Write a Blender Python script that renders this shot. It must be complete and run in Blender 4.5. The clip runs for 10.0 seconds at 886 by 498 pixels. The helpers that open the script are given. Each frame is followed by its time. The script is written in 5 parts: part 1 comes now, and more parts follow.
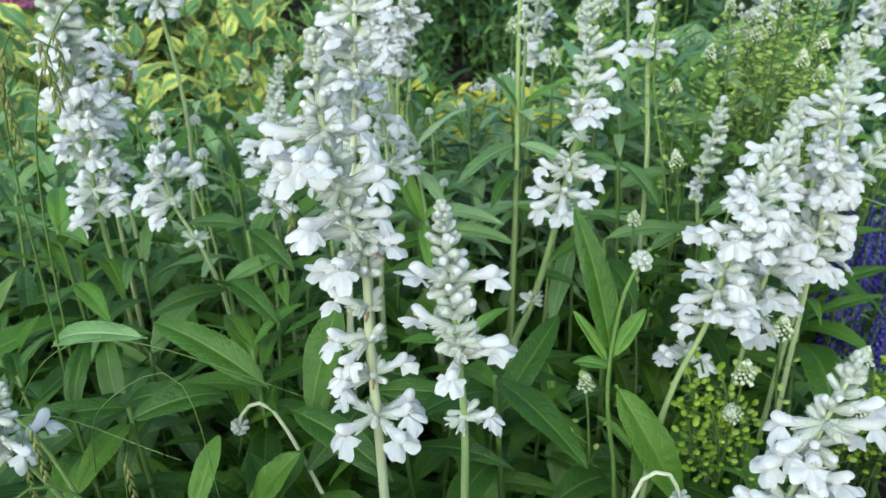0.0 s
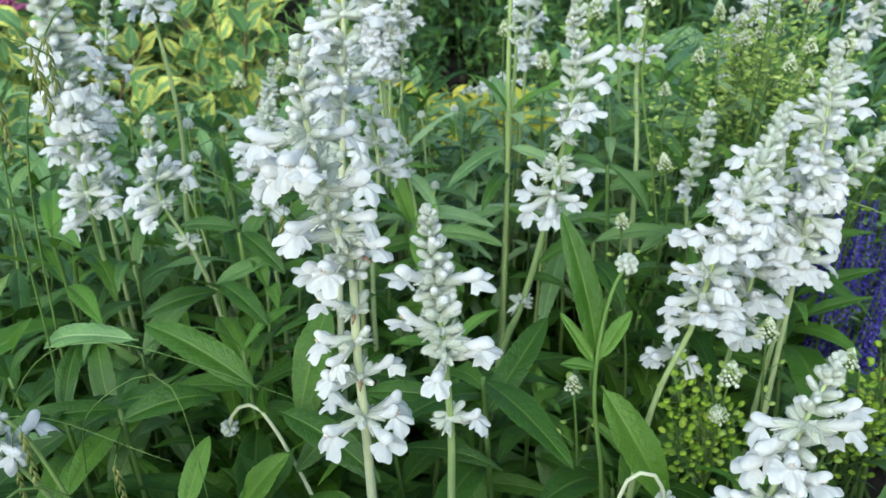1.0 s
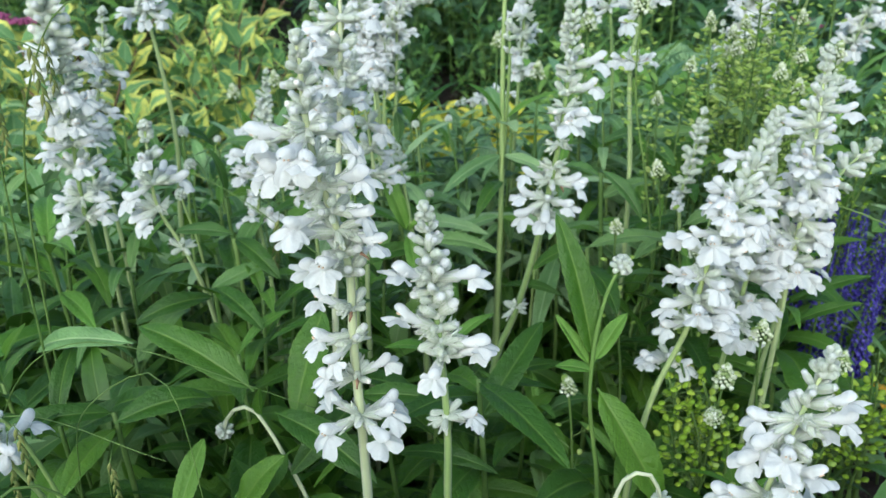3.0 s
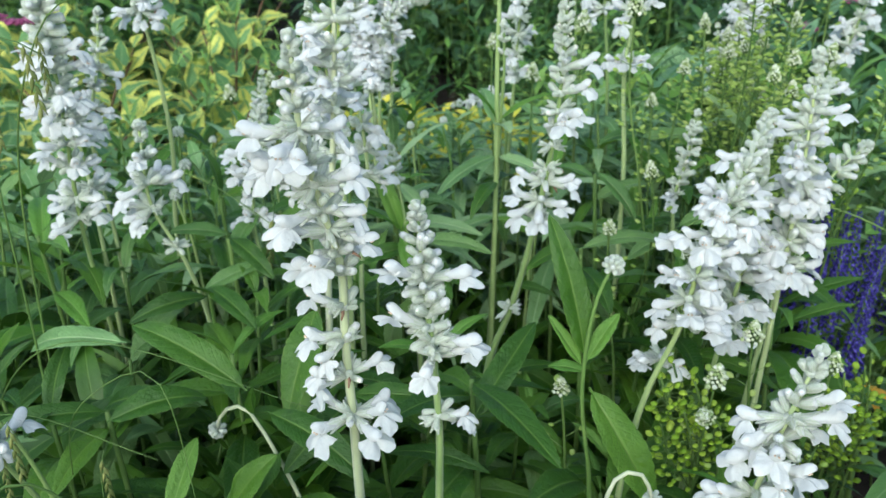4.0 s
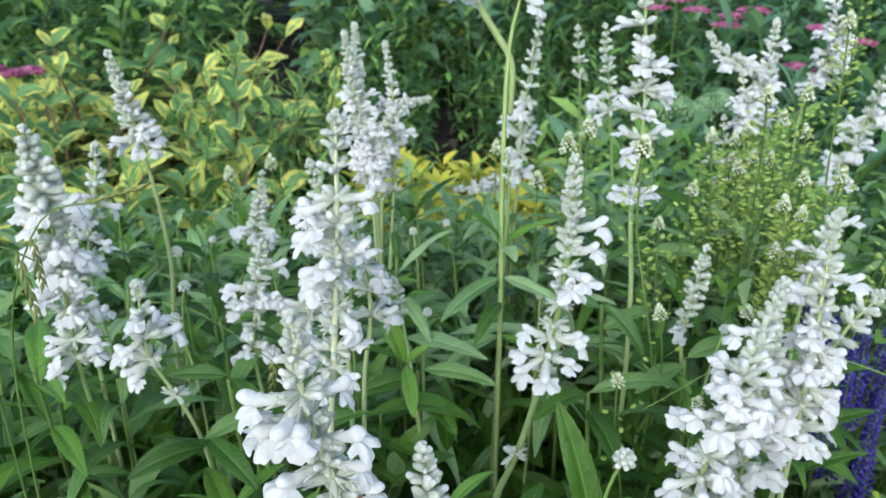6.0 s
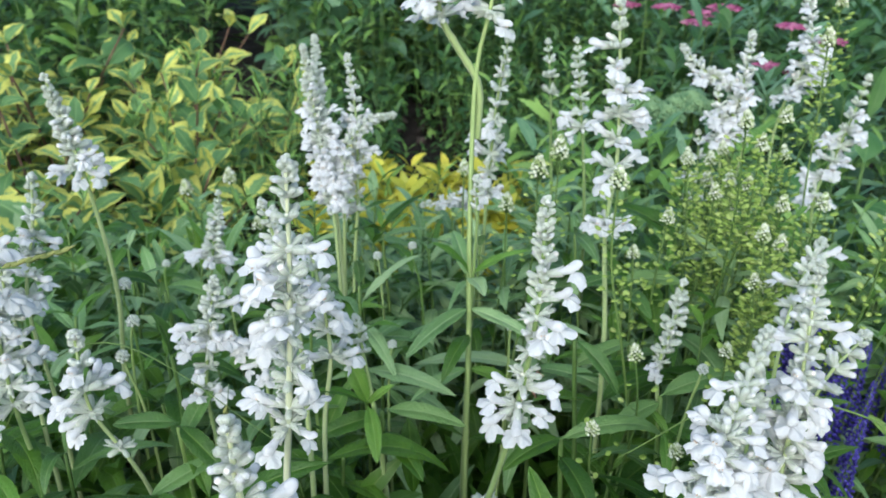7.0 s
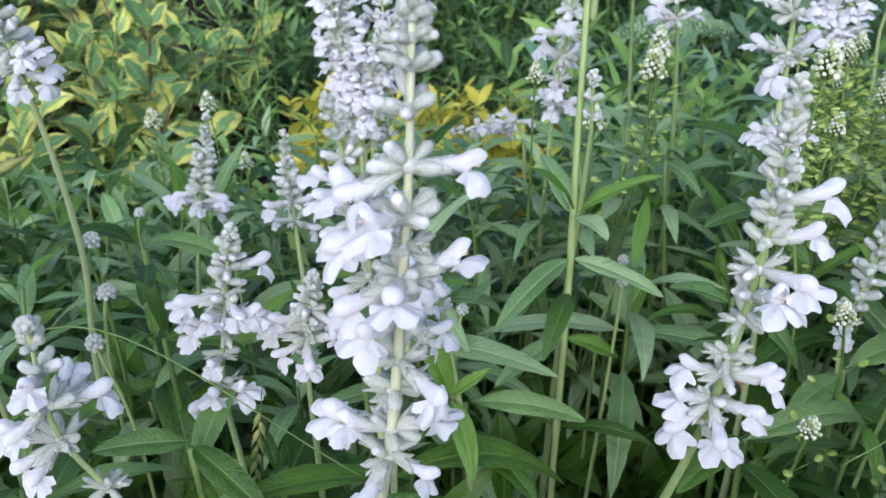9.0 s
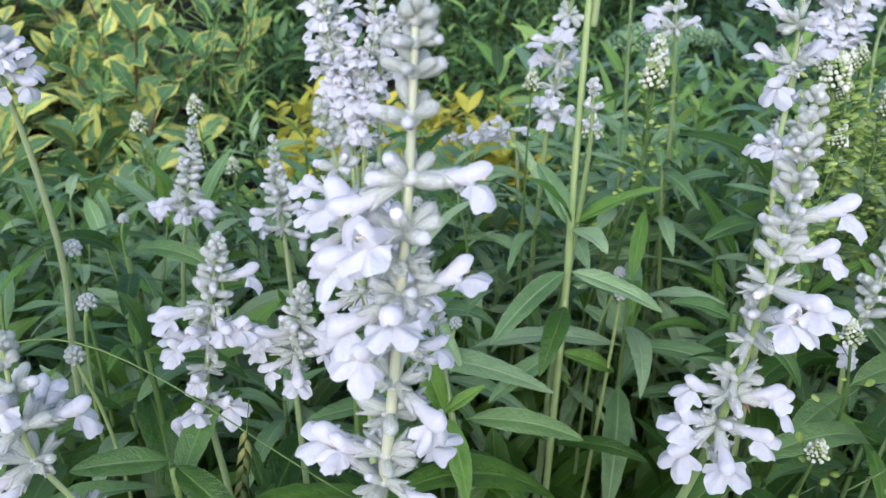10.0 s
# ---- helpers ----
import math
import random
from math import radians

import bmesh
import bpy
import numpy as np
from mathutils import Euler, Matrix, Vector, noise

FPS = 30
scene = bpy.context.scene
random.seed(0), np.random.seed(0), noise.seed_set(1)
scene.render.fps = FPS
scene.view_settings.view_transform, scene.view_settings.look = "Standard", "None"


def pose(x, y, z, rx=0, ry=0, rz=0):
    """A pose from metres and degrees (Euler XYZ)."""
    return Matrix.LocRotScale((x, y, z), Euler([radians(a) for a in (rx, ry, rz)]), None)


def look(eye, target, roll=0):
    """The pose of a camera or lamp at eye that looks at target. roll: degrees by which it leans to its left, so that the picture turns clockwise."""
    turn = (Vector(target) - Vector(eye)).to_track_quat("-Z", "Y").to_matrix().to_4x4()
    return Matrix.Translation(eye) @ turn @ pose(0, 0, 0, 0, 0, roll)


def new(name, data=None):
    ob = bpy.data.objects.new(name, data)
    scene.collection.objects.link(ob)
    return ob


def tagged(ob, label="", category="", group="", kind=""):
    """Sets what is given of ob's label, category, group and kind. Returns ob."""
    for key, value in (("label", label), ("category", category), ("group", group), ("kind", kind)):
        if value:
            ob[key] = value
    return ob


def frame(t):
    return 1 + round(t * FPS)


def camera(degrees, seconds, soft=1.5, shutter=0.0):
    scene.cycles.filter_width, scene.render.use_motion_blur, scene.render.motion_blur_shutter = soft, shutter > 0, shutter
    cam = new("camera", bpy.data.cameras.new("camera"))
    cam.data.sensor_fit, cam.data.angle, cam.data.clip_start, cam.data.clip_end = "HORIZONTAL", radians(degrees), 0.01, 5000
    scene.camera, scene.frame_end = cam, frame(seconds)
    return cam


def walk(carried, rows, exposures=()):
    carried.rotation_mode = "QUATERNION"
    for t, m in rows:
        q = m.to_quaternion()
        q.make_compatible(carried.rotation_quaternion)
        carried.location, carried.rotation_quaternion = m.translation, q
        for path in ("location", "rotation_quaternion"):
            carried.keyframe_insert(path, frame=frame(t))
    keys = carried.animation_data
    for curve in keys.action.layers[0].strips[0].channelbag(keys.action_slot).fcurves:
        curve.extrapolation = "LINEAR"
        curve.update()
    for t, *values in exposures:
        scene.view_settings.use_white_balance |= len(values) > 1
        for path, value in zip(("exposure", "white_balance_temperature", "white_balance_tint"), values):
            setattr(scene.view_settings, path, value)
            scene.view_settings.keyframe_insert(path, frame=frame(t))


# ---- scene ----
cam = camera(54.3, 10.0)
cam.data.dof.use_dof, cam.data.dof.focus_distance, cam.data.dof.aperture_fstop = True, 0.29, 31.0
PATH = [
    (0, (0.003, -0.011, 0.524), (-0.003, 1.807, -0.309), -0.4),
    (0.5, (0.007, -0.013, 0.525), (0.006, 1.807, -0.305), -0.3),
    (1, (0.007, -0.014, 0.526), (0.008, 1.806, -0.304), -0.3),
    (1.5, (0.006, -0.017, 0.526), (0.007, 1.809, -0.289), -0.4),
    (2, (0.005, -0.02, 0.524), (0.009, 1.811, -0.281), -0.2),
    (2.5, (0.005, -0.018, 0.52), (0.02, 1.817, -0.275), -0.2),
    (4, (0.007, -0.02, 0.519), (0.034, 1.82, -0.266), 0.2),
    (4.5, (0.012, -0.018, 0.517), (0.037, 1.824, -0.262), 0.2),
    (5, (0.013, -0.014, 0.519), (0.038, 1.829, -0.258), 0.2),
    (5.5, (0.006, -0.003, 0.562), (0.032, 1.841, -0.211), 0.4),
    (5.7, (0.004, 0.009, 0.578), (0.028, 1.852, -0.197), 0.2),
    (6.8, (0.009, 0.043, 0.599), (0.063, 1.878, -0.193), 0.8),
    (7, (0.009, 0.058, 0.603), (0.104, 1.887, -0.2), 0.7),
    (7.5, (0.011, 0.116, 0.59), (0.169, 1.91, -0.28), -0.2),
    (8, (0.003, 0.157, 0.571), (0.172, 1.935, -0.329), -1.0),
    (8.5, (-0.031, 0.174, 0.557), (0.152, 1.946, -0.351), -0.5),
    (9, (-0.051, 0.197, 0.535), (0.159, 1.965, -0.376), 0.5),
    (9.5, (-0.054, 0.203, 0.532), (0.171, 1.974, -0.371), 1.2),
    (10, (-0.053, 0.209, 0.532), (0.189, 1.979, -0.367), 1.5),
]
walk(cam, [(t, look(eye, target, roll)) for t, eye, target, roll in PATH],
     exposures=((0.0, 0.32, 5520, 1), (5.2, 0.32, 5520, 1), (5.6, 0.36, 5500, 6), (8.0, 0.36, 5490, 9), (8.5, 0.35, 5430, 15), (9.0, 0.31, 5340, 22), (10.0, 0.30, 5320, 24)))

# ---- light: soft daylight from a bright overcast sky ----
world = bpy.data.worlds.new("sky")
scene.world = world
world.use_nodes = True
wn = world.node_tree
sky = wn.nodes.new("ShaderNodeTexSky")
sky.sky_type, sky.sun_disc = 'NISHITA', False
SUN_HIGH, SUN_ROUND = radians(28), radians(198)
sky.sun_elevation, sky.sun_rotation = SUN_HIGH, SUN_ROUND
sky.air_density, sky.dust_density, sky.ozone_density = 1.0, 3.0, 1.0
wn.links.new(sky.outputs[0], wn.nodes["Background"].inputs[0])
wn.nodes["Background"].inputs[1].default_value = 0.15
lamp = bpy.data.lights.new("sun", 'SUN')
lamp.energy, lamp.angle, lamp.color = 2.5, radians(110), (1.0, 0.975, 0.94)
sun = new("sun", lamp)
sun.matrix_basis = look((math.sin(SUN_ROUND) * math.cos(SUN_HIGH) * 9, math.cos(SUN_ROUND) * math.cos(SUN_HIGH) * 9, math.sin(SUN_HIGH) * 9), (0, 0, 0))


# ---- materials ----
def nodes_of(name):
    mat = bpy.data.materials.new(name)
    mat.use_nodes = True
    nt = mat.node_tree
    return mat, nt, nt.nodes["Principled BSDF"], nt.nodes["Material Output"]


def ramp(nt, fac, stops):
    r = nt.nodes.new("ShaderNodeValToRGB")
    while len(r.color_ramp.elements) < len(stops):
        r.color_ramp.elements.new(0.5)
    for e, (p, c) in zip(r.color_ramp.elements, stops):
        e.position, e.color = p, (*c, 1)
    nt.links.new(fac, r.inputs[0])
    return r.outputs[0]


def noise_of(nt, scale, detail=4.0, coords="Object", rough=0.6, apart=None):
    """Noise; apart, a chance value, moves the pattern from piece to piece."""
    tc = nt.nodes.new("ShaderNodeTexCoord")
    n = nt.nodes.new("ShaderNodeTexNoise")
    if apart is not None:
        n.noise_dimensions = '4D'
        nt.links.new(sums(nt, 'MULTIPLY', apart, 61.0), n.inputs["W"])
    n.inputs["Scale"].default_value, n.inputs["Detail"].default_value, n.inputs["Roughness"].default_value = scale, detail, rough
    nt.links.new(tc.outputs[coords], n.inputs["Vector"])
    return n.outputs["Fac"]


def sums(nt, op, a, b):
    m = nt.nodes.new("ShaderNodeMath")
    m.operation = op
    for i, x in enumerate((a, b)):
        if isinstance(x, (int, float)):
            m.inputs[i].default_value = x
        else:
            nt.links.new(x, m.inputs[i])
    return m.outputs[0]


def blend(nt, fac, a, b, how='MIX'):
    m = nt.nodes.new("ShaderNodeMix")
    m.data_type, m.blend_type = 'RGBA', how
    for sock, x in ((m.inputs[0], fac), (m.inputs[6], a), (m.inputs[7], b)):
        if isinstance(x, (int, float)):
            sock.default_value = x
        elif isinstance(x, tuple):
            sock.default_value = (*x, 1)
        else:
            nt.links.new(x, sock)
    return m.outputs[2]


def relief(nt, bsdf, height, strength, distance):
    b = nt.nodes.new("ShaderNodeBump")
    b.inputs["Strength"].default_value, b.inputs["Distance"].default_value = strength, distance
    nt.links.new(height, b.inputs["Height"])
    nt.links.new(b.outputs[0], bsdf.inputs["Normal"])
    return b.outputs[0]


def thin(nt, bsdf, out, colour, share):
    """Lets some light through a thin leaf or petal."""
    tr = nt.nodes.new("ShaderNodeBsdfTranslucent")
    if isinstance(colour, tuple):
        tr.inputs[0].default_value = (*colour, 1)
    else:
        nt.links.new(colour, tr.inputs[0])
    mix = nt.nodes.new("ShaderNodeMixShader")
    mix.inputs[0].default_value = share
    nt.links.new(bsdf.outputs[0], mix.inputs[1])
    nt.links.new(tr.outputs[0], mix.inputs[2])
    nt.links.new(mix.outputs[0], out.inputs[0])


def chance(nt, island):
    if island:
        return nt.nodes.new("ShaderNodeNewGeometry").outputs["Random Per Island"]
    return nt.nodes.new("ShaderNodeObjectInfo").outputs["Random"]


def leaf_material(name, dark, mid, light, rib, island=False, rough=0.5, share=0.14, edge=None, edge_from=0.55, vein=0.5, gloss=0.4, age=None):
    """A leaf with a pale midrib, side veins, mottling and, where edge is given, a variegated margin.
    Single leaves are modelled one unit long, joined ones in metres: unit evens that out."""
    mat, nt, bsdf, out = nodes_of(name)
    unit = 1.0 if island else 0.065
    uvn = nt.nodes.new("ShaderNodeUVMap")
    sep = nt.nodes.new("ShaderNodeSeparateXYZ")
    nt.links.new(uvn.outputs[0], sep.inputs[0])
    u, v = sep.outputs[0], sep.outputs[1]
    across = sums(nt, 'ABSOLUTE', sums(nt, 'SUBTRACT', sums(nt, 'MULTIPLY', u, 2.0), 1.0), 0.0)
    rnd = chance(nt, island)
    patch = noise_of(nt, 55 * unit, 3, apart=rnd)
    grain = noise_of(nt, 420 * unit, 4, apart=rnd)
    tone = sums(nt, 'ADD', sums(nt, 'MULTIPLY', rnd, 0.55), sums(nt, 'ADD', sums(nt, 'MULTIPLY', patch, 0.42), sums(nt, 'MULTIPLY', grain, 0.16)))
    stops = [(0.12, dark), (0.5, mid), (0.95, light)]
    if age:
        stops = [(0.12, dark), (0.5, mid), (0.88, light), (0.95, light), (1.0, age)]
    col = ramp(nt, tone, stops)
    if edge:
        wob = noise_of(nt, 75 * unit, 3, apart=rnd)
        e = sums(nt, 'ADD', across, sums(nt, 'MULTIPLY', sums(nt, 'SUBTRACT', wob, 0.5), 1.5))
        e = sums(nt, 'ADD', e, sums(nt, 'MULTIPLY', sums(nt, 'SUBTRACT', v, 0.5), 0.5))
        e = sums(nt, 'ADD', e, sums(nt, 'MULTIPLY', sums(nt, 'SUBTRACT', rnd, 0.5), 0.85))
        k = ramp(nt, e, [(edge_from - 0.03, (0, 0, 0)), (edge_from + 0.03, (1, 1, 1))])
        yel = ramp(nt, patch, [(0.3, edge), (0.7, tuple(c * 0.72 for c in edge))])
        col = blend(nt, k, col, yel)
    wave = nt.nodes.new("ShaderNodeTexWave")
    wave.inputs["Scale"].default_value, wave.inputs["Distortion"].default_value, wave.inputs["Detail"].default_value = 3.2, 2.2, 2.0
    comb = nt.nodes.new("ShaderNodeCombineXYZ")
    nt.links.new(sums(nt, 'ADD', sums(nt, 'SUBTRACT', v, sums(nt, 'MULTIPLY', across, 0.2)), sums(nt, 'MULTIPLY', patch, 0.06)), comb.inputs[0])
    nt.links.new(comb.outputs[0], wave.inputs["Vector"])
    veins = ramp(nt, wave.outputs["Fac"], [(0.80, (0, 0, 0)), (1.0, (1, 1, 1))])
    ribs = ramp(nt, across, [(0.03, (1, 1, 1)), (0.11, (0, 0, 0))])
    col = blend(nt, sums(nt, 'MULTIPLY', veins, 0.12 * vein), col, rib)
    col = blend(nt, sums(nt, 'MULTIPLY', ribs, 0.5), col, rib)
    rim = ramp(nt, across, [(0.90, (0, 0, 0)), (0.99, (1, 1, 1))])
    col = blend(nt, sums(nt, 'MULTIPLY', rim, 0.0 if edge else 0.3), col, rib)
    nt.links.new(col, bsdf.inputs["Base Color"])
    sheen = nt.nodes.new("ShaderNodeMapRange")
    sheen.inputs["To Min"].default_value, sheen.inputs["To Max"].default_value = rough - .10, rough + .14
    nt.links.new(patch, sheen.inputs["Value"])
    nt.links.new(sheen.outputs[0], bsdf.inputs["Roughness"])
    bsdf.inputs["Specular IOR Level"].default_value = gloss
    h = sums(nt, 'SUBTRACT', sums(nt, 'ADD', sums(nt, 'MULTIPLY', grain, 0.5), sums(nt, 'MULTIPLY', patch, 1.0)), sums(nt, 'ADD', sums(nt, 'MULTIPLY', veins, 0.05), sums(nt, 'MULTIPLY', ribs, 0.8)))
    relief(nt, bsdf, h, 0.3, 0.0010 / (1 if island else 0.065))
    thin(nt, bsdf, out, blend(nt, 0.35, col, tuple(min(1, c * 1.6) for c in light)), share)
    return mat


def plain(name, stops, scale, rough, bump=0.4, dist=0.0005, island=None, share=0.0, sheen=0.0, fine=None, streak=False):
    mat, nt, bsdf, out = nodes_of(name)
    tone = noise_of(nt, scale, 5)
    if streak:
        mp = nt.nodes.new("ShaderNodeMapping")
        mp.inputs["Scale"].default_value = (1.0, 1.0, 0.03)
        nt.links.new(nt.nodes.new("ShaderNodeTexCoord").outputs["Object"], mp.inputs["Vector"])
        lines = nt.nodes.new("ShaderNodeTexNoise")
        lines.inputs["Scale"].default_value, lines.inputs["Detail"].default_value = 900.0, 3.0
        nt.links.new(mp.outputs[0], lines.inputs["Vector"])
        tone = sums(nt, 'ADD', sums(nt, 'MULTIPLY', tone, 0.45), sums(nt, 'MULTIPLY', lines.outputs["Fac"], 0.6))
    if island is not None:
        tone = sums(nt, 'ADD', sums(nt, 'MULTIPLY', tone, 0.5), sums(nt, 'MULTIPLY', chance(nt, island), 0.5))
    col = ramp(nt, tone, stops)
    nt.links.new(col, bsdf.inputs["Base Color"])
    bsdf.inputs["Roughness"].default_value = rough
    bsdf.inputs["Specular IOR Level"].default_value = 0.12 if sheen else 0.35
    if sheen:
        bsdf.inputs["Sheen Weight"].default_value = sheen
    if bump:
        relief(nt, bsdf, noise_of(nt, fine or scale * 4, 4), bump, dist)
    if share:
        thin(nt, bsdf, out, col, share)
    return mat


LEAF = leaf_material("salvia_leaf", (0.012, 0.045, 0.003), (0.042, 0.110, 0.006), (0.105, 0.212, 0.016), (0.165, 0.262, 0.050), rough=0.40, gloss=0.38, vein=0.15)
# Grey-green leaves further back; their paler colour also stands in for brighter light.
LEAF_GREY = leaf_material("salvia_leaf_grey_lit", (0.048, 0.120, 0.026), (0.170, 0.308, 0.094), (0.365, 0.500, 0.230), (0.450, 0.560, 0.300), rough=0.42, gloss=0.5, vein=0.12)
# Halfway tone between the near green and the light-brightened grey-green.
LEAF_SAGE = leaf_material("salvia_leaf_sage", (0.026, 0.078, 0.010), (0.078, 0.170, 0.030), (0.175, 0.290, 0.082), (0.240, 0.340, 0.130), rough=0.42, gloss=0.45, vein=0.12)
LEAF_YOUNG = leaf_material("young_leaf", (0.050, 0.135, 0.012), (0.090, 0.205, 0.020), (0.160, 0.295, 0.040), (0.230, 0.350, 0.090), rough=0.48, gloss=0.4, vein=0.12)
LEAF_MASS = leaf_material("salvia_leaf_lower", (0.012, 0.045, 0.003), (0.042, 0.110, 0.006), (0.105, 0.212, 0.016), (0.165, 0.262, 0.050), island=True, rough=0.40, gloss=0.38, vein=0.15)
# Joined leaves with the same light put into their grey-green.
GREY_LIT_MASS = leaf_material("salvia_leaf_grey_lit_lower", (0.048, 0.120, 0.026), (0.170, 0.308, 0.094), (0.365, 0.500, 0.230), (0.450, 0.560, 0.300), island=True, rough=0.42, gloss=0.5, vein=0.12)
YOUNG_MASS = leaf_material("young_leaf_lower", (0.050, 0.135, 0.012), (0.090, 0.205, 0.020), (0.160, 0.295, 0.040), (0.230, 0.350, 0.090), island=True, rough=0.48, gloss=0.4, vein=0.12)
STEM = plain("salvia_stem_skin", [(0.3, (0.20, 0.29, 0.09)), (0.55, (0.31, 0.40, 0.15)), (0.8, (0.42, 0.49, 0.24))], 55, 0.65, 0.5, 0.0004, island=False, sheen=0.2, streak=True)
STEM_PALE = plain("pale_stem_skin", [(0.3, (0.42, 0.47, 0.26)), (0.55, (0.55, 0.59, 0.38)), (0.8, (0.68, 0.70, 0.52))], 60, 0.7, 0.5, 0.0004, island=False, sheen=0.3, streak=True)
STEM_GREEN = plain("leafy_stem_skin", [(0.3, (0.075, 0.14, 0.028)), (0.7, (0.15, 0.235, 0.058))], 60, 0.6, 0.4, 0.0004, island=False)
STEM_TALL = plain("tall_stem_skin", [(0.3, (0.13, 0.23, 0.05)), (0.55, (0.22, 0.33, 0.09)), (0.8, (0.34, 0.44, 0.16))], 55, 0.65, 0.5, 0.0004, island=False, streak=True)
def felt_material():
    """Woolly white ribs with pale green furrows, greener towards the foot of each calyx."""
    mat, nt, bsdf, out = nodes_of("calyx_felt")
    uvn = nt.nodes.new("ShaderNodeUVMap")
    sep = nt.nodes.new("ShaderNodeSeparateXYZ")
    nt.links.new(uvn.outputs[0], sep.inputs[0])
    stripe = sums(nt, 'COSINE', sums(nt, 'MULTIPLY', sep.outputs[0], 20 * math.pi), 0.0)
    tone = sums(nt, 'ADD', sums(nt, 'MULTIPLY', noise_of(nt, 900, 4), 0.5), sums(nt, 'MULTIPLY', chance(nt, True), 0.22))
    tone = sums(nt, 'ADD', tone, sums(nt, 'ADD', sums(nt, 'MULTIPLY', stripe, 0.11), sums(nt, 'MULTIPLY', sep.outputs[1], 0.20)))
    col = ramp(nt, tone, [(0.18, (0.56, 0.67, 0.44)), (0.45, (0.78, 0.84, 0.71)), (0.75, (0.89, 0.91, 0.87))])
    nt.links.new(col, bsdf.inputs["Base Color"])
    bsdf.inputs["Roughness"].default_value, bsdf.inputs["Specular IOR Level"].default_value, bsdf.inputs["Sheen Weight"].default_value = 0.9, 0.1, 0.5
    relief(nt, bsdf, noise_of(nt, 1600, 4), 1.0, 0.0008)
    thin(nt, bsdf, out, col, 0.40)
    return mat


CALYX = felt_material()
PETAL = plain("petal_white", [(0.3, (0.80, 0.81, 0.80)), (0.6, (0.87, 0.88, 0.87)), (0.8, (0.905, 0.91, 0.905))], 150, 0.6, 0.8, 0.0008, share=0.48, sheen=0.25, fine=520)
BLUSH = plain("petal_blush", [(0.35, (0.86, 0.86, 0.84)), (0.62, (0.86, 0.82, 0.73)), (0.8, (0.82, 0.70, 0.57))], 120, 0.6, 0.3, 0.0005, share=0.2, fine=420)
ANTHER = plain("anther", [(0.3, (0.70, 0.50, 0.34)), (0.7, (0.80, 0.66, 0.50))], 300, 0.7)
WITHER = plain("withered_petal", [(0.3, (0.22, 0.12, 0.07)), (0.6, (0.38, 0.23, 0.15)), (0.8, (0.62, 0.50, 0.42))], 220, 0.8, 0.8, 0.0008)
VARI = leaf_material("variegated_leaf", (0.070, 0.170, 0.050), (0.130, 0.260, 0.085), (0.230, 0.390, 0.140), (0.330, 0.480, 0.170), edge=(0.70, 0.71, 0.14), edge_from=0.60, rough=0.5, share=0.22)
VARI_FAR = leaf_material("variegated_leaf_far", (0.070, 0.170, 0.050), (0.130, 0.260, 0.085), (0.230, 0.390, 0.140), (0.330, 0.480, 0.170), island=True, edge=(0.70, 0.71, 0.14), edge_from=0.60, rough=0.5, share=0.22)
WOOD = plain("twig_bark", [(0.3, (0.08, 0.05, 0.03)), (0.7, (0.20, 0.12, 0.07))], 80, 0.8, 0.6, 0.001)
DARKLEAF = leaf_material("dark_shrub_leaf", (0.014, 0.048, 0.010), (0.036, 0.100, 0.020), (0.092, 0.188, 0.042), (0.140, 0.225, 0.070), island=True, rough=0.5)
MIDLEAF = leaf_material("border_leaf", (0.060, 0.160, 0.024), (0.150, 0.295, 0.050), (0.300, 0.460, 0.100), (0.380, 0.490, 0.145), island=True, rough=0.5)
BLUELEAF = leaf_material("blue_green_leaf", (0.040, 0.110, 0.050), (0.100, 0.210, 0.098), (0.215, 0.345, 0.175), (0.290, 0.400, 0.220), island=True, rough=0.5)
YELLOWLEAF = leaf_material("yellow_green_leaf", (0.28, 0.34, 0.035), (0.52, 0.52, 0.045), (0.74, 0.66, 0.07), (0.66, 0.62, 0.15), island=True, rough=0.5, share=0.25, age=(0.40, 0.16, 0.05))
GRASS = leaf_material("grass_blade", (0.06, 0.13, 0.03), (0.11, 0.20, 0.05), (0.19, 0.29, 0.08), (0.2, 0.3, 0.1), island=True, rough=0.5, vein=0.0)
STRAW = plain("seed_husk", [(0.3, (0.10, 0.13, 0.03)), (0.7, (0.22, 0.24, 0.07))], 200, 0.7, island=True)
POD = plain("seed_pod", [(0.25, (0.24, 0.37, 0.06)), (0.55, (0.40, 0.54, 0.11)), (0.8, (0.56, 0.66, 0.20))], 90, 0.55, island=True, share=0.3)
LIME = plain("lime_pod", [(0.25, (0.17, 0.31, 0.015)), (0.55, (0.31, 0.46, 0.03)), (0.8, (0.46, 0.58, 0.07))], 90, 0.5, island=True, share=0.2)
CRESS = plain("cress_bloom", [(0.3, (0.36, 0.46, 0.18)), (0.5, (0.66, 0.71, 0.48)), (0.75, (0.84, 0.86, 0.76))], 150, 0.7, island=True, share=0.2)
BLUE = plain("speedwell_floret", [(0.25, (0.036, 0.027, 0.20)), (0.55, (0.075, 0.055, 0.40)), (0.8, (0.17, 0.14, 0.58))], 150, 0.6, island=True, share=0.2)
PINK = plain("pink_floret", [(0.25, (0.26, 0.05, 0.13)), (0.55, (0.40, 0.10, 0.22)), (0.8, (0.54, 0.24, 0.34))], 60, 0.7, island=True, share=0.15)
SEDUM = plain("stonecrop_bud", [(0.3, (0.11, 0.21, 0.09)), (0.7, (0.22, 0.34, 0.15))], 80, 0.6, island=True)
ORANGE = plain("orange_petal", [(0.3, (0.75, 0.38, 0.02)), (0.7, (0.85, 0.55, 0.04))], 60, 0.5, share=0.2)
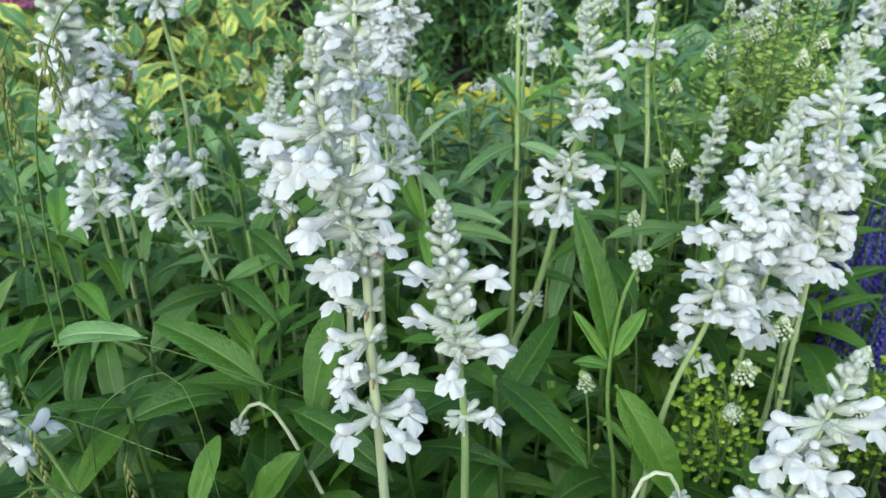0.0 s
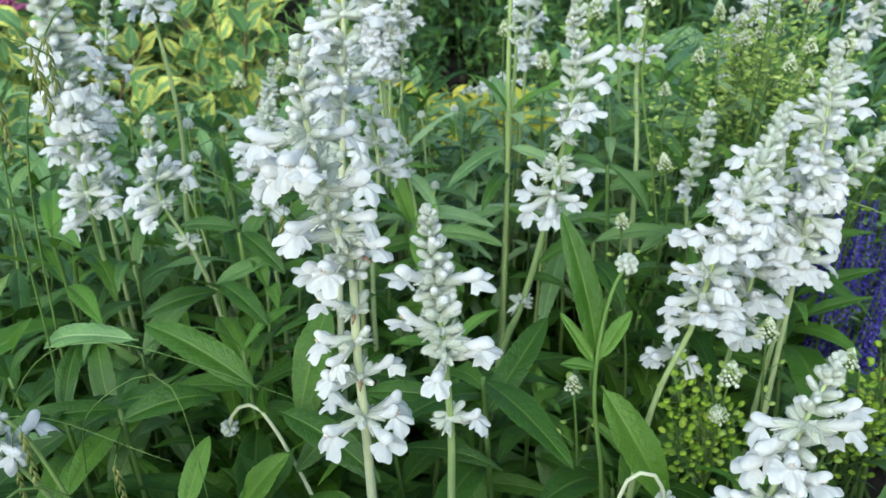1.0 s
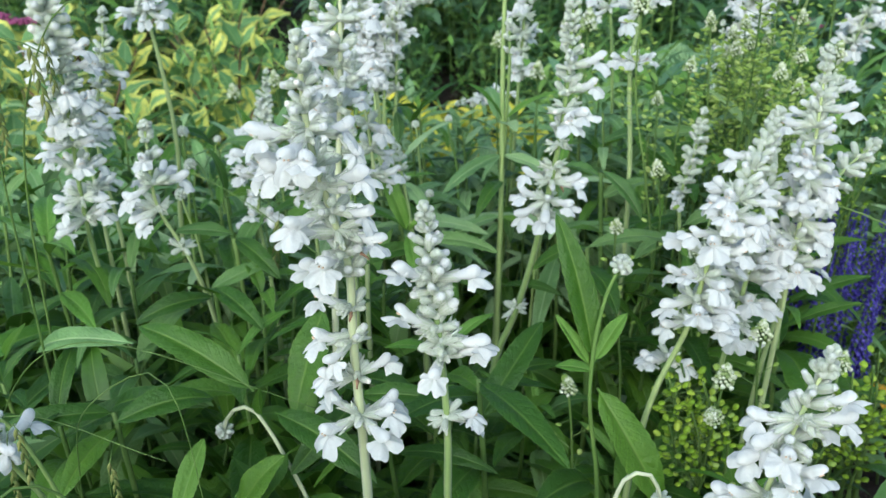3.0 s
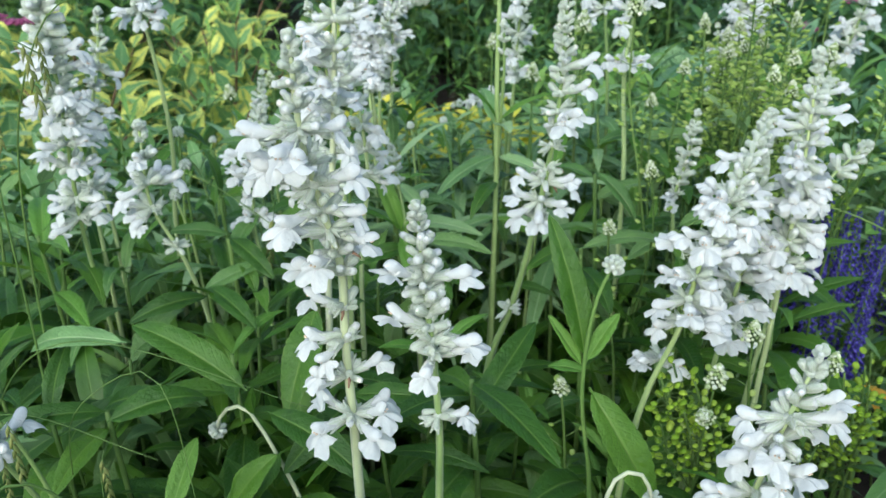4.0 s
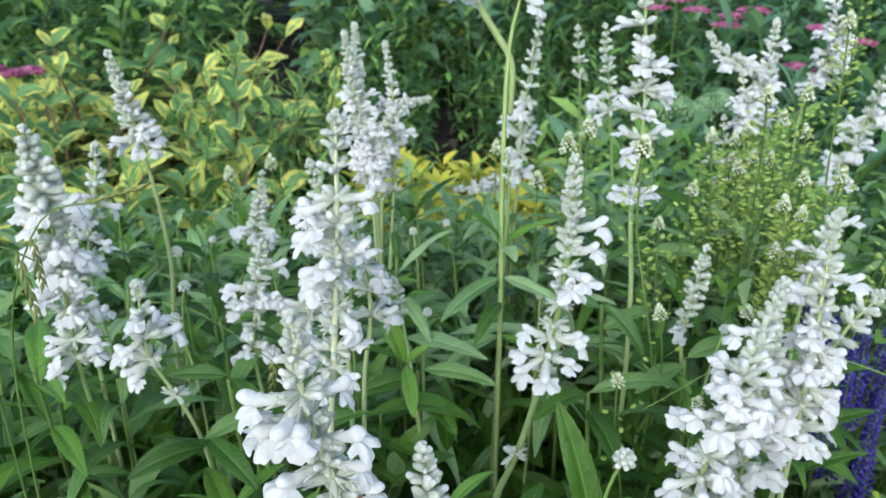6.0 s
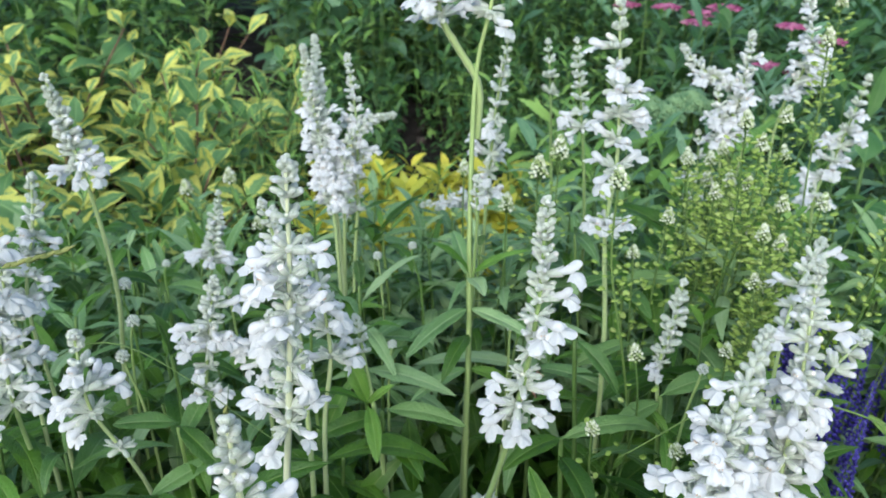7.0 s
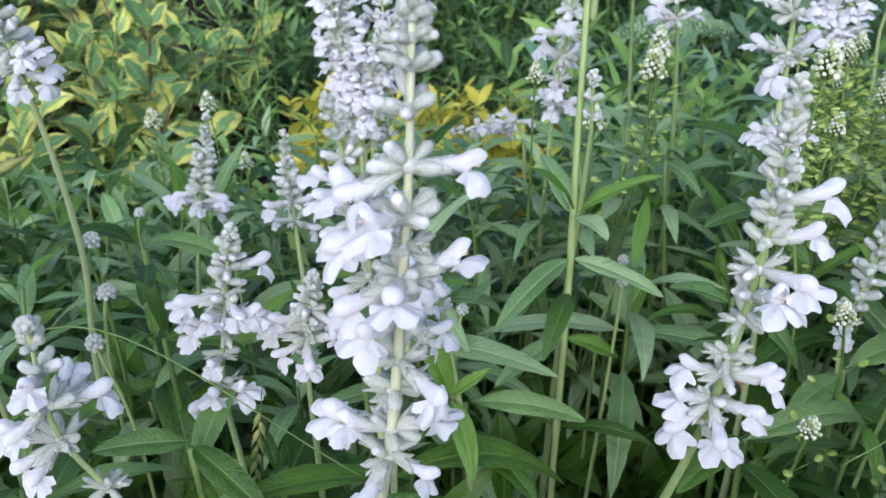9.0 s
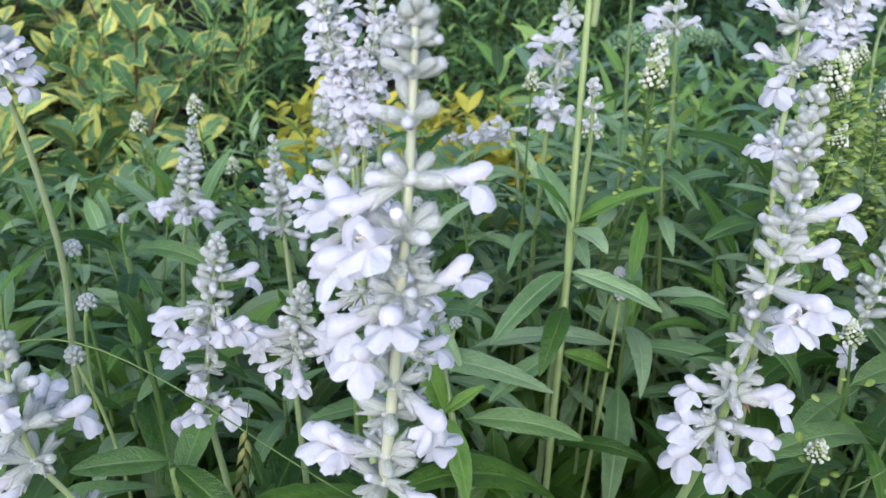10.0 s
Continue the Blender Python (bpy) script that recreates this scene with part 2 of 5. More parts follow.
SOIL = plain("garden_soil", [(0.3, (0.014, 0.011, 0.008)), (0.55, (0.034, 0.026, 0.019)), (0.8, (0.066, 0.051, 0.039))], 9, 0.95, 1.0, 0.01, fine=90)
CLOD = plain("soil_clod", [(0.3, (0.035, 0.026, 0.02)), (0.7, (0.11, 0.085, 0.065))], 30, 0.95, 1.0, 0.004, island=True)


# ---- mesh helpers ----
rnd = random.Random(7)


class Geo:
    """Collects vertices and faces of one mesh."""

    def __init__(self):
        self.v, self.f, self.m, self.uv, self.n = [], [], [], [], 0

    def add(self, verts, faces, mat=0, uvs=None, xf=None):
        verts = np.asarray(verts, float)
        if xf is not None:
            a = np.array(xf)
            verts = verts @ a[:3, :3].T + a[:3, 3]
        self.v.append(verts)
        self.f += [tuple(i + self.n for i in q) for q in faces]
        self.m += [mat] * len(faces)
        self.uv.append(np.full((len(verts), 2), 0.5) if uvs is None else np.asarray(uvs, float))
        self.n += len(verts)
        return self

    def mesh(self, name, mats):
        me = bpy.data.meshes.new(name)
        v = np.concatenate(self.v)
        me.from_pydata(v.tolist(), [], self.f)
        for mt in mats:
            me.materials.append(mt)
        me.polygons.foreach_set("material_index", self.m)
        me.polygons.foreach_set("use_smooth", [True] * len(self.f))
        uvs = np.concatenate(self.uv)
        idx = np.zeros(len(me.loops), dtype=np.int32)
        me.loops.foreach_get("vertex_index", idx)
        me.uv_layers.new(name="UVMap").data.foreach_set("uv", uvs[idx].ravel())
        me.update()
        return me


def grid_faces(rows, cols, wrap=False):
    out = []
    for i in range(rows - 1):
        for j in range(cols if wrap else cols - 1):
            k = (j + 1) % cols
            out.append((i * cols + j, i * cols + k, (i + 1) * cols + k, (i + 1) * cols + j))
    return out


def curve_points(pts, n):
    """A smooth line through pts, n points evenly along it."""
    p = np.asarray(pts, float)
    if len(p) == 2:
        fine = np.linspace(p[0], p[1], 30)
    else:
        t = np.concatenate([[0], np.cumsum(np.linalg.norm(np.diff(p, axis=0), axis=1) ** .75)])
        d = np.diff(p, axis=0) / np.diff(t)[:, None]
        m = np.vstack([d[:1], [(d[k - 1] * (t[k + 1] - t[k]) + d[k] * (t[k] - t[k - 1])) / (t[k + 1] - t[k - 1]) for k in range(1, len(p) - 1)], d[-1:]])
        fine = []
        for k in range(len(p) - 1):
            w = t[k + 1] - t[k]
            for s in np.linspace(0, 1, 16, endpoint=False):
                fine.append((2 * s ** 3 - 3 * s * s + 1) * p[k] + (s ** 3 - 2 * s * s + s) * w * m[k] + (3 * s * s - 2 * s ** 3) * p[k + 1] + (s ** 3 - s * s) * w * m[k + 1])
        fine = np.array(fine + [p[-1]])
    run = np.concatenate([[0], np.cumsum(np.linalg.norm(np.diff(fine, axis=0), axis=1))])
    want = np.linspace(0, run[-1], n)
    return np.stack([np.interp(want, run, fine[:, i]) for i in range(3)], 1)


def tube(geo, pts, radii, seg=8, mat=0, square=0.0):
    pts = np.asarray(pts, float)
    radii = np.broadcast_to(np.asarray(radii, float), (len(pts),))
    tan = np.gradient(pts, axis=0)
    tan /= np.linalg.norm(tan, axis=1)[:, None] + 1e-12
    ref = np.array([1.0, 0, 0]) if abs(tan[0][0]) < 0.8 else np.array([0, 1.0, 0])
    rows = []
    for p, t, r in zip(pts, tan, radii):
        a = np.cross(t, ref)
        a /= np.linalg.norm(a)
        b = np.cross(t, a)
        ref = -b if np.dot(-b, ref) > 0 else b
        for j in range(seg):
            w = 2 * math.pi * j / seg
            k = r * (1 + square * abs(math.cos(2 * w)))
            rows.append(p + (a * math.cos(w) + b * math.sin(w)) * k)
    n = len(pts)
    faces = grid_faces(n, seg, True) + [tuple(range(seg))[::-1], tuple((n - 1) * seg + j for j in range(seg))]
    uvs = [(j / seg, i / n) for i in range(n) for j in range(seg)]
    geo.add(rows, faces, mat, uvs)


def turned(profile, seg, rib=0.0, xf=None, geo=None, mat=0):
    """A body of revolution along +y from (radius, y) pairs, closed at both ends, ribbed by rib."""
    v = []
    for r, y in profile:
        for j in range(seg):
            w = 2 * math.pi * j / seg
            k = r * (1 + (rib if j % 2 else -rib))
            v.append((k * math.cos(w), y, k * math.sin(w)))
    n = len(profile)
    f = grid_faces(n, seg, True) + [tuple(range(seg))[::-1], tuple((n - 1) * seg + j for j in range(seg))]
    geo.add(v, [q[::-1] for q in f], mat, None, xf)


def towards(p, d, up=(0, 0, 1), scale=1.0):
    """A frame at p with +y along d and +z near up."""
    y = Vector(d).normalized()
    z = Vector(up)
    x = y.cross(z)
    if x.length < 1e-4:
        x = y.cross(Vector((1, 0, 0.1)))
    x.normalize()
    z = x.cross(y)
    m = Matrix((x, y, z)).transposed().to_4x4()
    return Matrix.Translation(p) @ m @ Matrix.Diagonal((scale, scale, scale, 1))


def part(name, me, parent, m=None, label=""):
    """Links a mesh as ONE object under a thing or under a part."""
    ob = new(name, me)
    ob.parent = parent
    if m is not None:
        ob.matrix_basis = m
    if label:
        ob["label"] = label
    return ob


def thing(name, at, label, category, group=""):
    ob = new(name)
    ob.location = at
    ob.empty_display_size = 0.02
    return tagged(ob, label, category, group)


def shift(p):
    return Matrix.Translation(-Vector(p))


# ---- leaves ----
def leaf_shape(geo, length, width, arch=0.25, fold=0.25, widest=0.42, serr=0.0, twist=0.0, wave=0.0, rows=12, cols=5, petiole=0.06, xf=None, mat=0, seed=0, bend=0.0, blunt=0.78):
    """A lance-shaped leaf along +y with its face up: creased at the midrib with rounded halves, arched down, bent to a side, toothed."""
    r = random.Random(seed)
    v, uv = [], []
    ph = r.uniform(0, 6)
    y = z = 0.0
    k = math.log(0.5) / math.log(widest)
    for i in range(rows):
        s = i / (rows - 1)
        if s < petiole:
            w = 0.07
        else:
            q = (s - petiole) / (1 - petiole)
            w = max(0.02, math.sin(math.pi * min(1, q ** k)) ** blunt if q < 0.999 else 0.02)
        if serr and 0 < i < rows - 1:
            w *= 1 + serr * (1 if i % 2 else -1)
        if i:
            a = arch * 2.0 * (s - .5 / (rows - 1)) ** 1.35
            y += length / (rows - 1) * math.cos(a)
            z -= length / (rows - 1) * math.sin(a)
        tw = twist * s
        for j in range(cols):
            c = 2 * j / (cols - 1) - 1
            x = c * w * width / 2
            h = 1.5 * fold * w * width / 2 * (abs(c) - .62 * c * c) + wave * width * 0.5 * math.sin(s * 11 + ph + (2.3 if c > 0 else 0)) * c * c * w
            v.append((x * math.cos(tw) - h * math.sin(tw) + bend * length * s * s, y - abs(bend) * x * s, z + x * math.sin(tw) + h * math.cos(tw)))
            uv.append((j / (cols - 1), s))
    geo.add(v, grid_faces(rows, cols), mat, uv, xf)


def leaf_kit(name, mat, n, wide=(0.2, 0.28), arch=(0.1, 0.7), fold=(0.15, 0.5), serr=0.05, wave=0.05, widest=0.42, rows=15, cols=7, petiole=0.05):
    kit = []
    for i in range(n):
        g = Geo()
        leaf_shape(g, 1.0, rnd.uniform(*wide), rnd.uniform(*arch), rnd.uniform(*fold), widest + rnd.uniform(-.04, .04), serr, rnd.uniform(-.7, .7), wave, rows, cols, petiole, seed=i, bend=rnd.uniform(-.16, .16))
        kit.append(g.mesh(name, [mat]))
    return kit


SALVIA_LEAVES = leaf_kit("leaf", LEAF, 16, wide=(0.17, 0.26), arch=(.15, .85), fold=(.25, .7), serr=.03, wave=.12)
GREY_LIT_LEAVES = leaf_kit("leaf", LEAF_GREY, 12, wide=(0.15, 0.23), arch=(.15, .9), fold=(.25, .7), serr=.03, wave=.12)
SAGE_LEAVES = leaf_kit("leaf", LEAF_SAGE, 12, wide=(0.16, 0.24), arch=(.15, .9), fold=(.25, .7), serr=.03, wave=.12)
YOUNG_LEAVES = leaf_kit("leaf", LEAF_YOUNG, 8, wide=(0.15, 0.22), arch=(0.1, 0.7), fold=(0.4, 0.9), serr=.03, wave=.10)
VARI_LEAVES = leaf_kit("leaf", VARI, 12, wide=(0.46, 0.62), arch=(-0.1, 0.6), fold=(0.15, 0.7), serr=0.03, wave=0.16, widest=0.50)


# ---- salvia flowers ----
def wool(geo, n, length, mat, seed, first=0):
    """Short fine hairs that stand off the faces collected so far, from face number first on."""
    r = random.Random(seed)
    pts = np.concatenate(geo.v)
    faces = geo.f[first:]
    v, f = [], []
    for _ in range(n):
        q = pts[list(r.choice(faces))]
        nrm = np.cross(q[1] - q[0], q[2] - q[0])
        size = np.linalg.norm(nrm)
        if size < 1e-12:
            continue
        nrm /= size
        w = np.array([r.random() for _ in q])
        p = (q * w[:, None]).sum(0) / w.sum()
        lean = np.array([r.uniform(-.7, .7) for _ in range(3)])
        side = np.cross(nrm, lean)
        side *= .00006 / (np.linalg.norm(side) + 1e-9)
        k = len(v)
        v += [p - side, p + side, p + (nrm + lean) * length * r.uniform(.5, 1.2)]
        f.append((k, k + 1, k + 2))
    geo.add(v, f, mat, np.full((len(v), 2), .05))


def calyx(geo, xf, length, r, spent=False):
    """A slim ribbed felted cup along +y; an empty one opens into three blunt teeth."""
    if spent:
        prof = [(0.34, 0), (0.56, .10), (0.78, .30), (0.90, .58), (1.06, .84), (1.22, 1.0), (0.80, .90), (0.35, .72)]
    else:
        prof = [(0.34, 0), (0.58, .10), (0.82, .30), (0.94, .56), (0.96, .80), (0.82, .94), (0.50, 1.03), (0.16, 1.06)]
    seg, v, n = 20, [], len(prof)
    for i, (a, b) in enumerate(prof):
        for k in range(seg):
            w = 2 * math.pi * k / seg
            tooth = math.cos(3 * w + .5)
            rad = a * r * (1 + .11 * math.cos(10 * w) + (.10 * b * tooth if spent else 0))
            v.append((rad * math.cos(w), b * length * (1 + (.22 * b * b * tooth if spent and i < 7 else 0)), rad * math.sin(w)))
    f = grid_faces(n, seg, True) + [tuple(range(seg))[::-1], tuple((n - 1) * seg + k for k in range(seg))]
    uvs = [(k / seg, b) for a, b in prof for k in range(seg)]
    geo.add(v, [q[::-1] for q in f], 0, uvs, xf)


def bud(geo, xf, length, r, mat=1):
    prof = [(0.8, 0), (0.84, .3), (0.96, .58), (0.90, .80), (0.62, .94), (0.2, 1.0)]
    turned([(a * r, b * length) for a, b in prof], 9, 0.0, xf, geo, mat)


def outwards(az, el, r0, up):
    """A frame that leaves the stem at azimuth az, climbing at el degrees, from height up."""
    a, e = radians(az), radians(el)
    d = (math.cos(a) * math.cos(e), math.sin(a) * math.cos(e), math.sin(e))
    return towards((math.cos(a) * r0, math.sin(a) * r0, up), d)


def calyx_piece(kind, seed, fuzz=0):
    """One calyx along +y: closed, with a bud in it, or empty."""
    r = random.Random(seed)
    g = Geo()
    ln, rad = {"tip": (.0047, .0016), "bud": (.0060, .0017)}.get(kind, (.0070, .0016))
    ln, rad = ln * r.uniform(.88, 1.12), rad * r.uniform(.9, 1.12)
    calyx(g, Matrix(), ln, rad, spent=kind == "spent")
    if kind == "bud":
        bud(g, Matrix.Translation((0, ln * .72, 0)), r.uniform(.0026, .0050), rad * .9, 2 if seed % 7 == 3 else 1)
    if fuzz:
        wool(g, fuzz, .0007, 0, seed)
    return g


CALYX_KIT = {k: [calyx_piece(k, i, 260).mesh("bud" if k == "bud" else "calyx", [CALYX, PETAL, BLUSH]) for i in range(7)] for k in ("tip", "bud", "spent", "full")}


def whorl_plan(kind, r):
    """Which calyces stand in a whorl: rows of kind, azimuth, climb and height."""
    n = {"tip": 6, "bud": 6, "open": 6, "spent": 6}[kind]
    out = []
    for ring in range(2):
        k = n if ring == 0 else {"tip": 1, "bud": 1, "open": 2, "spent": 2}[kind]
        for i in range(k):
            el = {"tip": (15, 50), "bud": (0, 46), "open": (-22, 48), "spent": (-30, 46)}[kind]
            what = {"tip": "tip", "bud": "bud" if r.random() < .5 else "full", "open": ("bud", "spent", "spent", "full")[r.randrange(4)], "spent": "spent" if r.random() < .7 else "full"}[kind]
            out.append((what, 360 * (i + .5 * ring) / k + r.uniform(-30, 30), r.uniform(*el) + 20 * ring, .0018 * ring + r.uniform(-.0014, .0014)))
    return out


def knot_mesh():
    g = Geo()
    turned([(.0012, -.0016), (.0021, -.0006), (.0022, .0006), (.0013, .0018)], 10, .06, pose(0, 0, 0, 90), g)
    return g.mesh("whorl", [CALYX])


def whorl_mesh(kind, seed):
    """A whole small whorl in one mesh, for spikes far from the path."""
    r = random.Random(seed)
    g = Geo()
    for what, az, el, up in whorl_plan(kind, r):
        pc = calyx_piece(what, r.randrange(50))
        xf = np.array(outwards(az, el, .001, up))
        v = np.concatenate(pc.v) @ xf[:3, :3].T + xf[:3, 3]
        for k in range(3):
            f = [q for q, m in zip(pc.f, pc.m) if m == k]
            if f:
                g.f += [tuple(i + g.n for i in q) for q in f]
                g.m += [k] * len(f)
        g.v.append(v)
        g.uv.append(np.full((len(v), 2), .5))
        g.n += len(v)
    return g.mesh("whorl", [CALYX, PETAL, BLUSH])


KNOT = knot_mesh()


def flower_mesh(seed):
    """A two-lipped corolla along +y: a stout tube, a rounded hood towards +z and a broad ruffled lower lip that hangs."""
    r = random.Random(seed)
    g = Geo()
    calyx(g, Matrix(), .0076 * r.uniform(.92, 1.08), .0019, spent=True)
    g.m = [2] * len(g.m)
    lift = r.uniform(-.0006, .0012)
    tube(g, [(0, .004, 0), (0, .0070, .0001), (0, .0094, .0002 + lift * .3), (0, .0112, .0003 + lift * .5), (0, .0126, .0004 + lift * .6)], [.0013, .0015, .0018, .0022, .0023], 16, 0)
    # the hood, a plump finger that reaches forward over the throat
    rows, cols, v, reach = 12, 15, [], r.uniform(.0044, .0060)
    nod = r.uniform(-.0006, .0016)
    for i in range(rows):
        s = i / (rows - 1)
        for j in range(cols):
            w = math.pi * (1.30 * j / (cols - 1) - .15)
            rad = .00225 * (1 + .16 * math.sin(math.pi * s)) * math.sqrt(max(0.012, 1 - (max(0, s - .40) / .61) ** 2)) * (1 + .05 * math.sin(3 * w + seed))
            v.append((rad * .95 * math.cos(w), .0114 + reach * s, .0005 + lift * .6 + rad * math.sin(w) + .0014 * s - nod * s * s))
    g.add(v, grid_faces(rows, cols), 0)
    wool(g, 420, .0006, 0, seed)
    # lower lip: a short waist, then two large round lobes with a notch between, and a smaller lobe at each side
    R, droop, dip = r.uniform(.0072, .0088), r.uniform(.12, .8), r.uniform(.05, .85)
    lobe, roll = r.uniform(.40, .54), r.uniform(-.0010, .0014)
    rows, cols, v = 10, 53, []
    for i in range(rows):
        s = i / (rows - 1)
        for j in range(cols):
            c = 2 * j / (cols - 1) - 1
            ph = c * 1.8
            edge = .26
            for at, d0, r0 in ((lobe, .62, .39), (1.36, .36, .25)):
                dd = abs(ph) - at
                inner = r0 * r0 - (d0 * math.sin(dd)) ** 2
                if inner > 0 and math.cos(dd) > 0:
                    edge = max(edge, d0 * math.cos(dd) + math.sqrt(inner))
            edge *= 1 - .30 * math.exp(-(ph / .12) ** 2)
            edge *= 1 + .04 * math.sin(8 * ph + seed) + .03 * math.sin(15 * ph + 2 * seed)
            d = .0008 + s * R * edge
            a = droop * d / R
            f = R / droop * math.sin(a) * math.cos(ph)
            z = -R / droop * (1 - math.cos(a)) - .0010 * s * abs(math.sin(ph)) ** 2
            z += .0007 * s * s * math.sin(5 * ph + seed) + .00035 * s ** 3 * math.sin(11 * ph + 3 * seed) + .0012 * math.sin(s * 3.0) * math.exp(-((abs(ph) - .45) / .3) ** 2) - .0010 * s * math.exp(-(ph / .14) ** 2) + roll * s ** 3
            y2, z2 = f * math.cos(dip) + z * math.sin(dip), -f * math.sin(dip) + z * math.cos(dip)
            v.append((d * math.sin(ph) * 1.06, .0118 + y2, -.0013 + lift * .5 + z2))
    g.add(v, grid_faces(rows, cols), 0)
    # stamens under the hood
    for side in (-1, 1):
        tube(g, [(side * .0006, .0118, .0005), (side * .0007, .0144, .0005)], [.00022, .00016], 5, 0)
        turned([(.0001, 0), (.00034, .0003), (.00034, .0008), (.0001, .0011)], 6, 0, Matrix.Translation((side * .0007, .0140, .0004)), g, 1)
    return g.mesh("flower", [PETAL, ANTHER, CALYX])


def withered_mesh(seed):
    r = random.Random(seed)
    g = Geo()
    rows, cols, v = 6, 9, []
    for i in range(rows):
        s = i / (rows - 1)
        for j in range(cols):
            w = 2 * math.pi * j / cols
            rad = .0010 * (1 + .5 * math.sin(3 * w + 5 * s + seed)) * (1 - .5 * s)
            v.append((rad * math.cos(w) + .0012 * s * s, .001 + .0052 * s, rad * math.sin(w) - .003 * s * s))
    g.add(v, grid_faces(rows, cols, True), 0)
    return g.mesh("flower", [WITHER])


WHORLS = {k: [whorl_mesh(k, 31 * i + len(k)) for i in range(5)] for k in ("tip", "bud", "open", "spent")}
FLOWERS = [flower_mesh(i) for i in range(14)]
WITHERED = [withered_mesh(i) for i in range(3)]


def along(pts, s):
    i = min(len(pts) - 2, max(0, int(s * (len(pts) - 1))))
    f = s * (len(pts) - 1) - i
    return pts[i] * (1 - f) + pts[i + 1] * f, pts[i + 1] - pts[i]


def leaf_pair(owner, o, p, length, az, kit, el=25, up=(0, 0, 1), label=""):
    for k in range(2):
        a = radians(az + 180 * k + rnd.uniform(-15, 15))
        e = radians(el + rnd.uniform(-12, 12))
        d = (math.cos(a) * math.cos(e), math.sin(a) * math.cos(e), math.sin(e))
        part("leaf", rnd.choice(kit), owner, shift(o) @ towards(p, d, up, length * rnd.uniform(.8, 1.15)), label)


def flower_stem(name, pts, bloom, size=1.0, thick=.0013, whorls=None, count=None, openness=0.4, leaves=(), label="", foot=None, kit=None, low=None, tipbuds=True, dense=1.0, skin=None, fill=1.0):
    """A salvia flowering stem. pts run from the tip down; the first `bloom` of them carry the flower whorls.
    whorls: rows of (place from the lowest whorl 0 to the tip 1, kind, azimuths of open flowers, scale)."""
    pts = [Vector(p) for p in pts]
    if foot is None:
        d = pts[-1] - pts[-2]
        foot = (pts[-1].x + rnd.uniform(-.015, .015) + d.x * .3, pts[-1].y + rnd.uniform(0, .03), 0.0)
    o = Vector(foot)
    line = [tuple(o)] + [tuple(p) for p in pts[::-1]]
    path = curve_points(line, 60)
    ob = thing(name, o, label, "flower", "white salvia flower spikes")
    g = Geo()
    rad = np.interp(np.linspace(0, 1, 60), [0, .55, .8, 1], [thick * 1.2, thick * 1.08, thick * .85, thick * .45])
    at = np.linspace(0, 1, 60)
    for node in (rnd.uniform(.2, .3), rnd.uniform(.38, .46), rnd.uniform(.54, .62)):
        rad = rad * (1 + .22 * np.exp(-((at - node) / .009) ** 2))
    tube(g, path - np.array(o), rad, 8, 0, square=0.2)
    part("stem", g.mesh("stem", [skin or STEM]), ob)
    head = curve_points([tuple(p) for p in pts[:bloom]][::-1], 40)
    length = float(np.sum(np.linalg.norm(np.diff(head, axis=0), axis=1)))
    rows = whorls
    if rows is None:
        n = count or max(5, int(1.28 * length / (.0112 / dense)))
        rows = []
        for k in range(n):
            s = 1 - (1 - k / (n - 1)) ** 1.45
            kind = "spent" if s < .1 else "open" if s < .58 else "bud" if s < .82 else "tip"
            if openness < .12 and kind == "open":
                kind = "bud"
            az = [rnd.uniform(0, 360) for _ in range(sum(rnd.random() < openness for _ in range(7)))] if kind in ("open", "spent") else []
            if kind == "bud" and rnd.random() < openness * .6:
                az = [rnd.uniform(0, 360)]
            rows.append((s, kind, az, 1.0))
    for s, kind, azs, sc in rows:
        p, t = along(head, s)
        taper = np.interp(s, [0, .5, .8, 1], [1.0, 1.0, .92, .68]) * size * sc
        z = Vector(t).normalized()
        turn = z.to_track_quat('Z', 'Y').to_matrix().to_4x4()
        spin = rnd.uniform(0, 360)
        m = Matrix.Translation(Vector(p) - o) @ turn @ pose(0, 0, 0, 0, 0, spin) @ Matrix.Diagonal((taper, taper, taper, 1))
        near = pts[0].y < .74 and size * sc > .6
        if near:
            w = part("whorl", KNOT, ob, m)
            for what, az, el, up in whorl_plan(kind, rnd):
                part("bud" if what == "bud" else "calyx", rnd.choice(CALYX_KIT[what]), w, outwards(az, el, .001, up) @ Matrix.Scale(rnd.uniform(.84, 1.14) * fill, 4))
        else:
            w = tagged(part("whorl", rnd.choice(WHORLS[kind]), ob, m), kind="stuff")
        flat = (m.to_3x3()).normalized().inverted()
        for az in azs:
            dead = az >= 1000
            a = radians(az % 1000 + rnd.uniform(-6, 6))
            e = radians(rnd.choice((-24, -6, 4, 12, 20)) + rnd.uniform(-6, 8))
            d = flat @ Vector((math.cos(a) * math.cos(e), math.sin(a) * math.cos(e), math.sin(e)))
            up = flat @ Vector((0, 0, 1))
            k = rnd.uniform(.90, 1.15) * (.66 if dead else 1)
            f = towards(d * (.005 if dead else .0014), d, up, k) @ pose(0, 0, 0, 0, rnd.uniform(-16, 16), 0)
            part("flower", rnd.choice(WITHERED if dead else FLOWERS), w, f, "withered brown flower" if dead else "")
    if tipbuds:
        g = Geo()
        for i in range(6):
            xf = outwards(i * 137.5, 25 + i * 11, .0003, i * .0005)
            calyx(g, xf, .0034 - i * .0001, .0012)
        p, t = along(head, .999)
        tagged(part("tip_bud", g.mesh("tip_bud", [CALYX]), ob, Matrix.Translation(Vector(p) - o) @ Vector(t).to_track_quat('Z', 'Y').to_matrix().to_4x4() @ Matrix.Diagonal((size, size, size, 1))), kind="stuff")
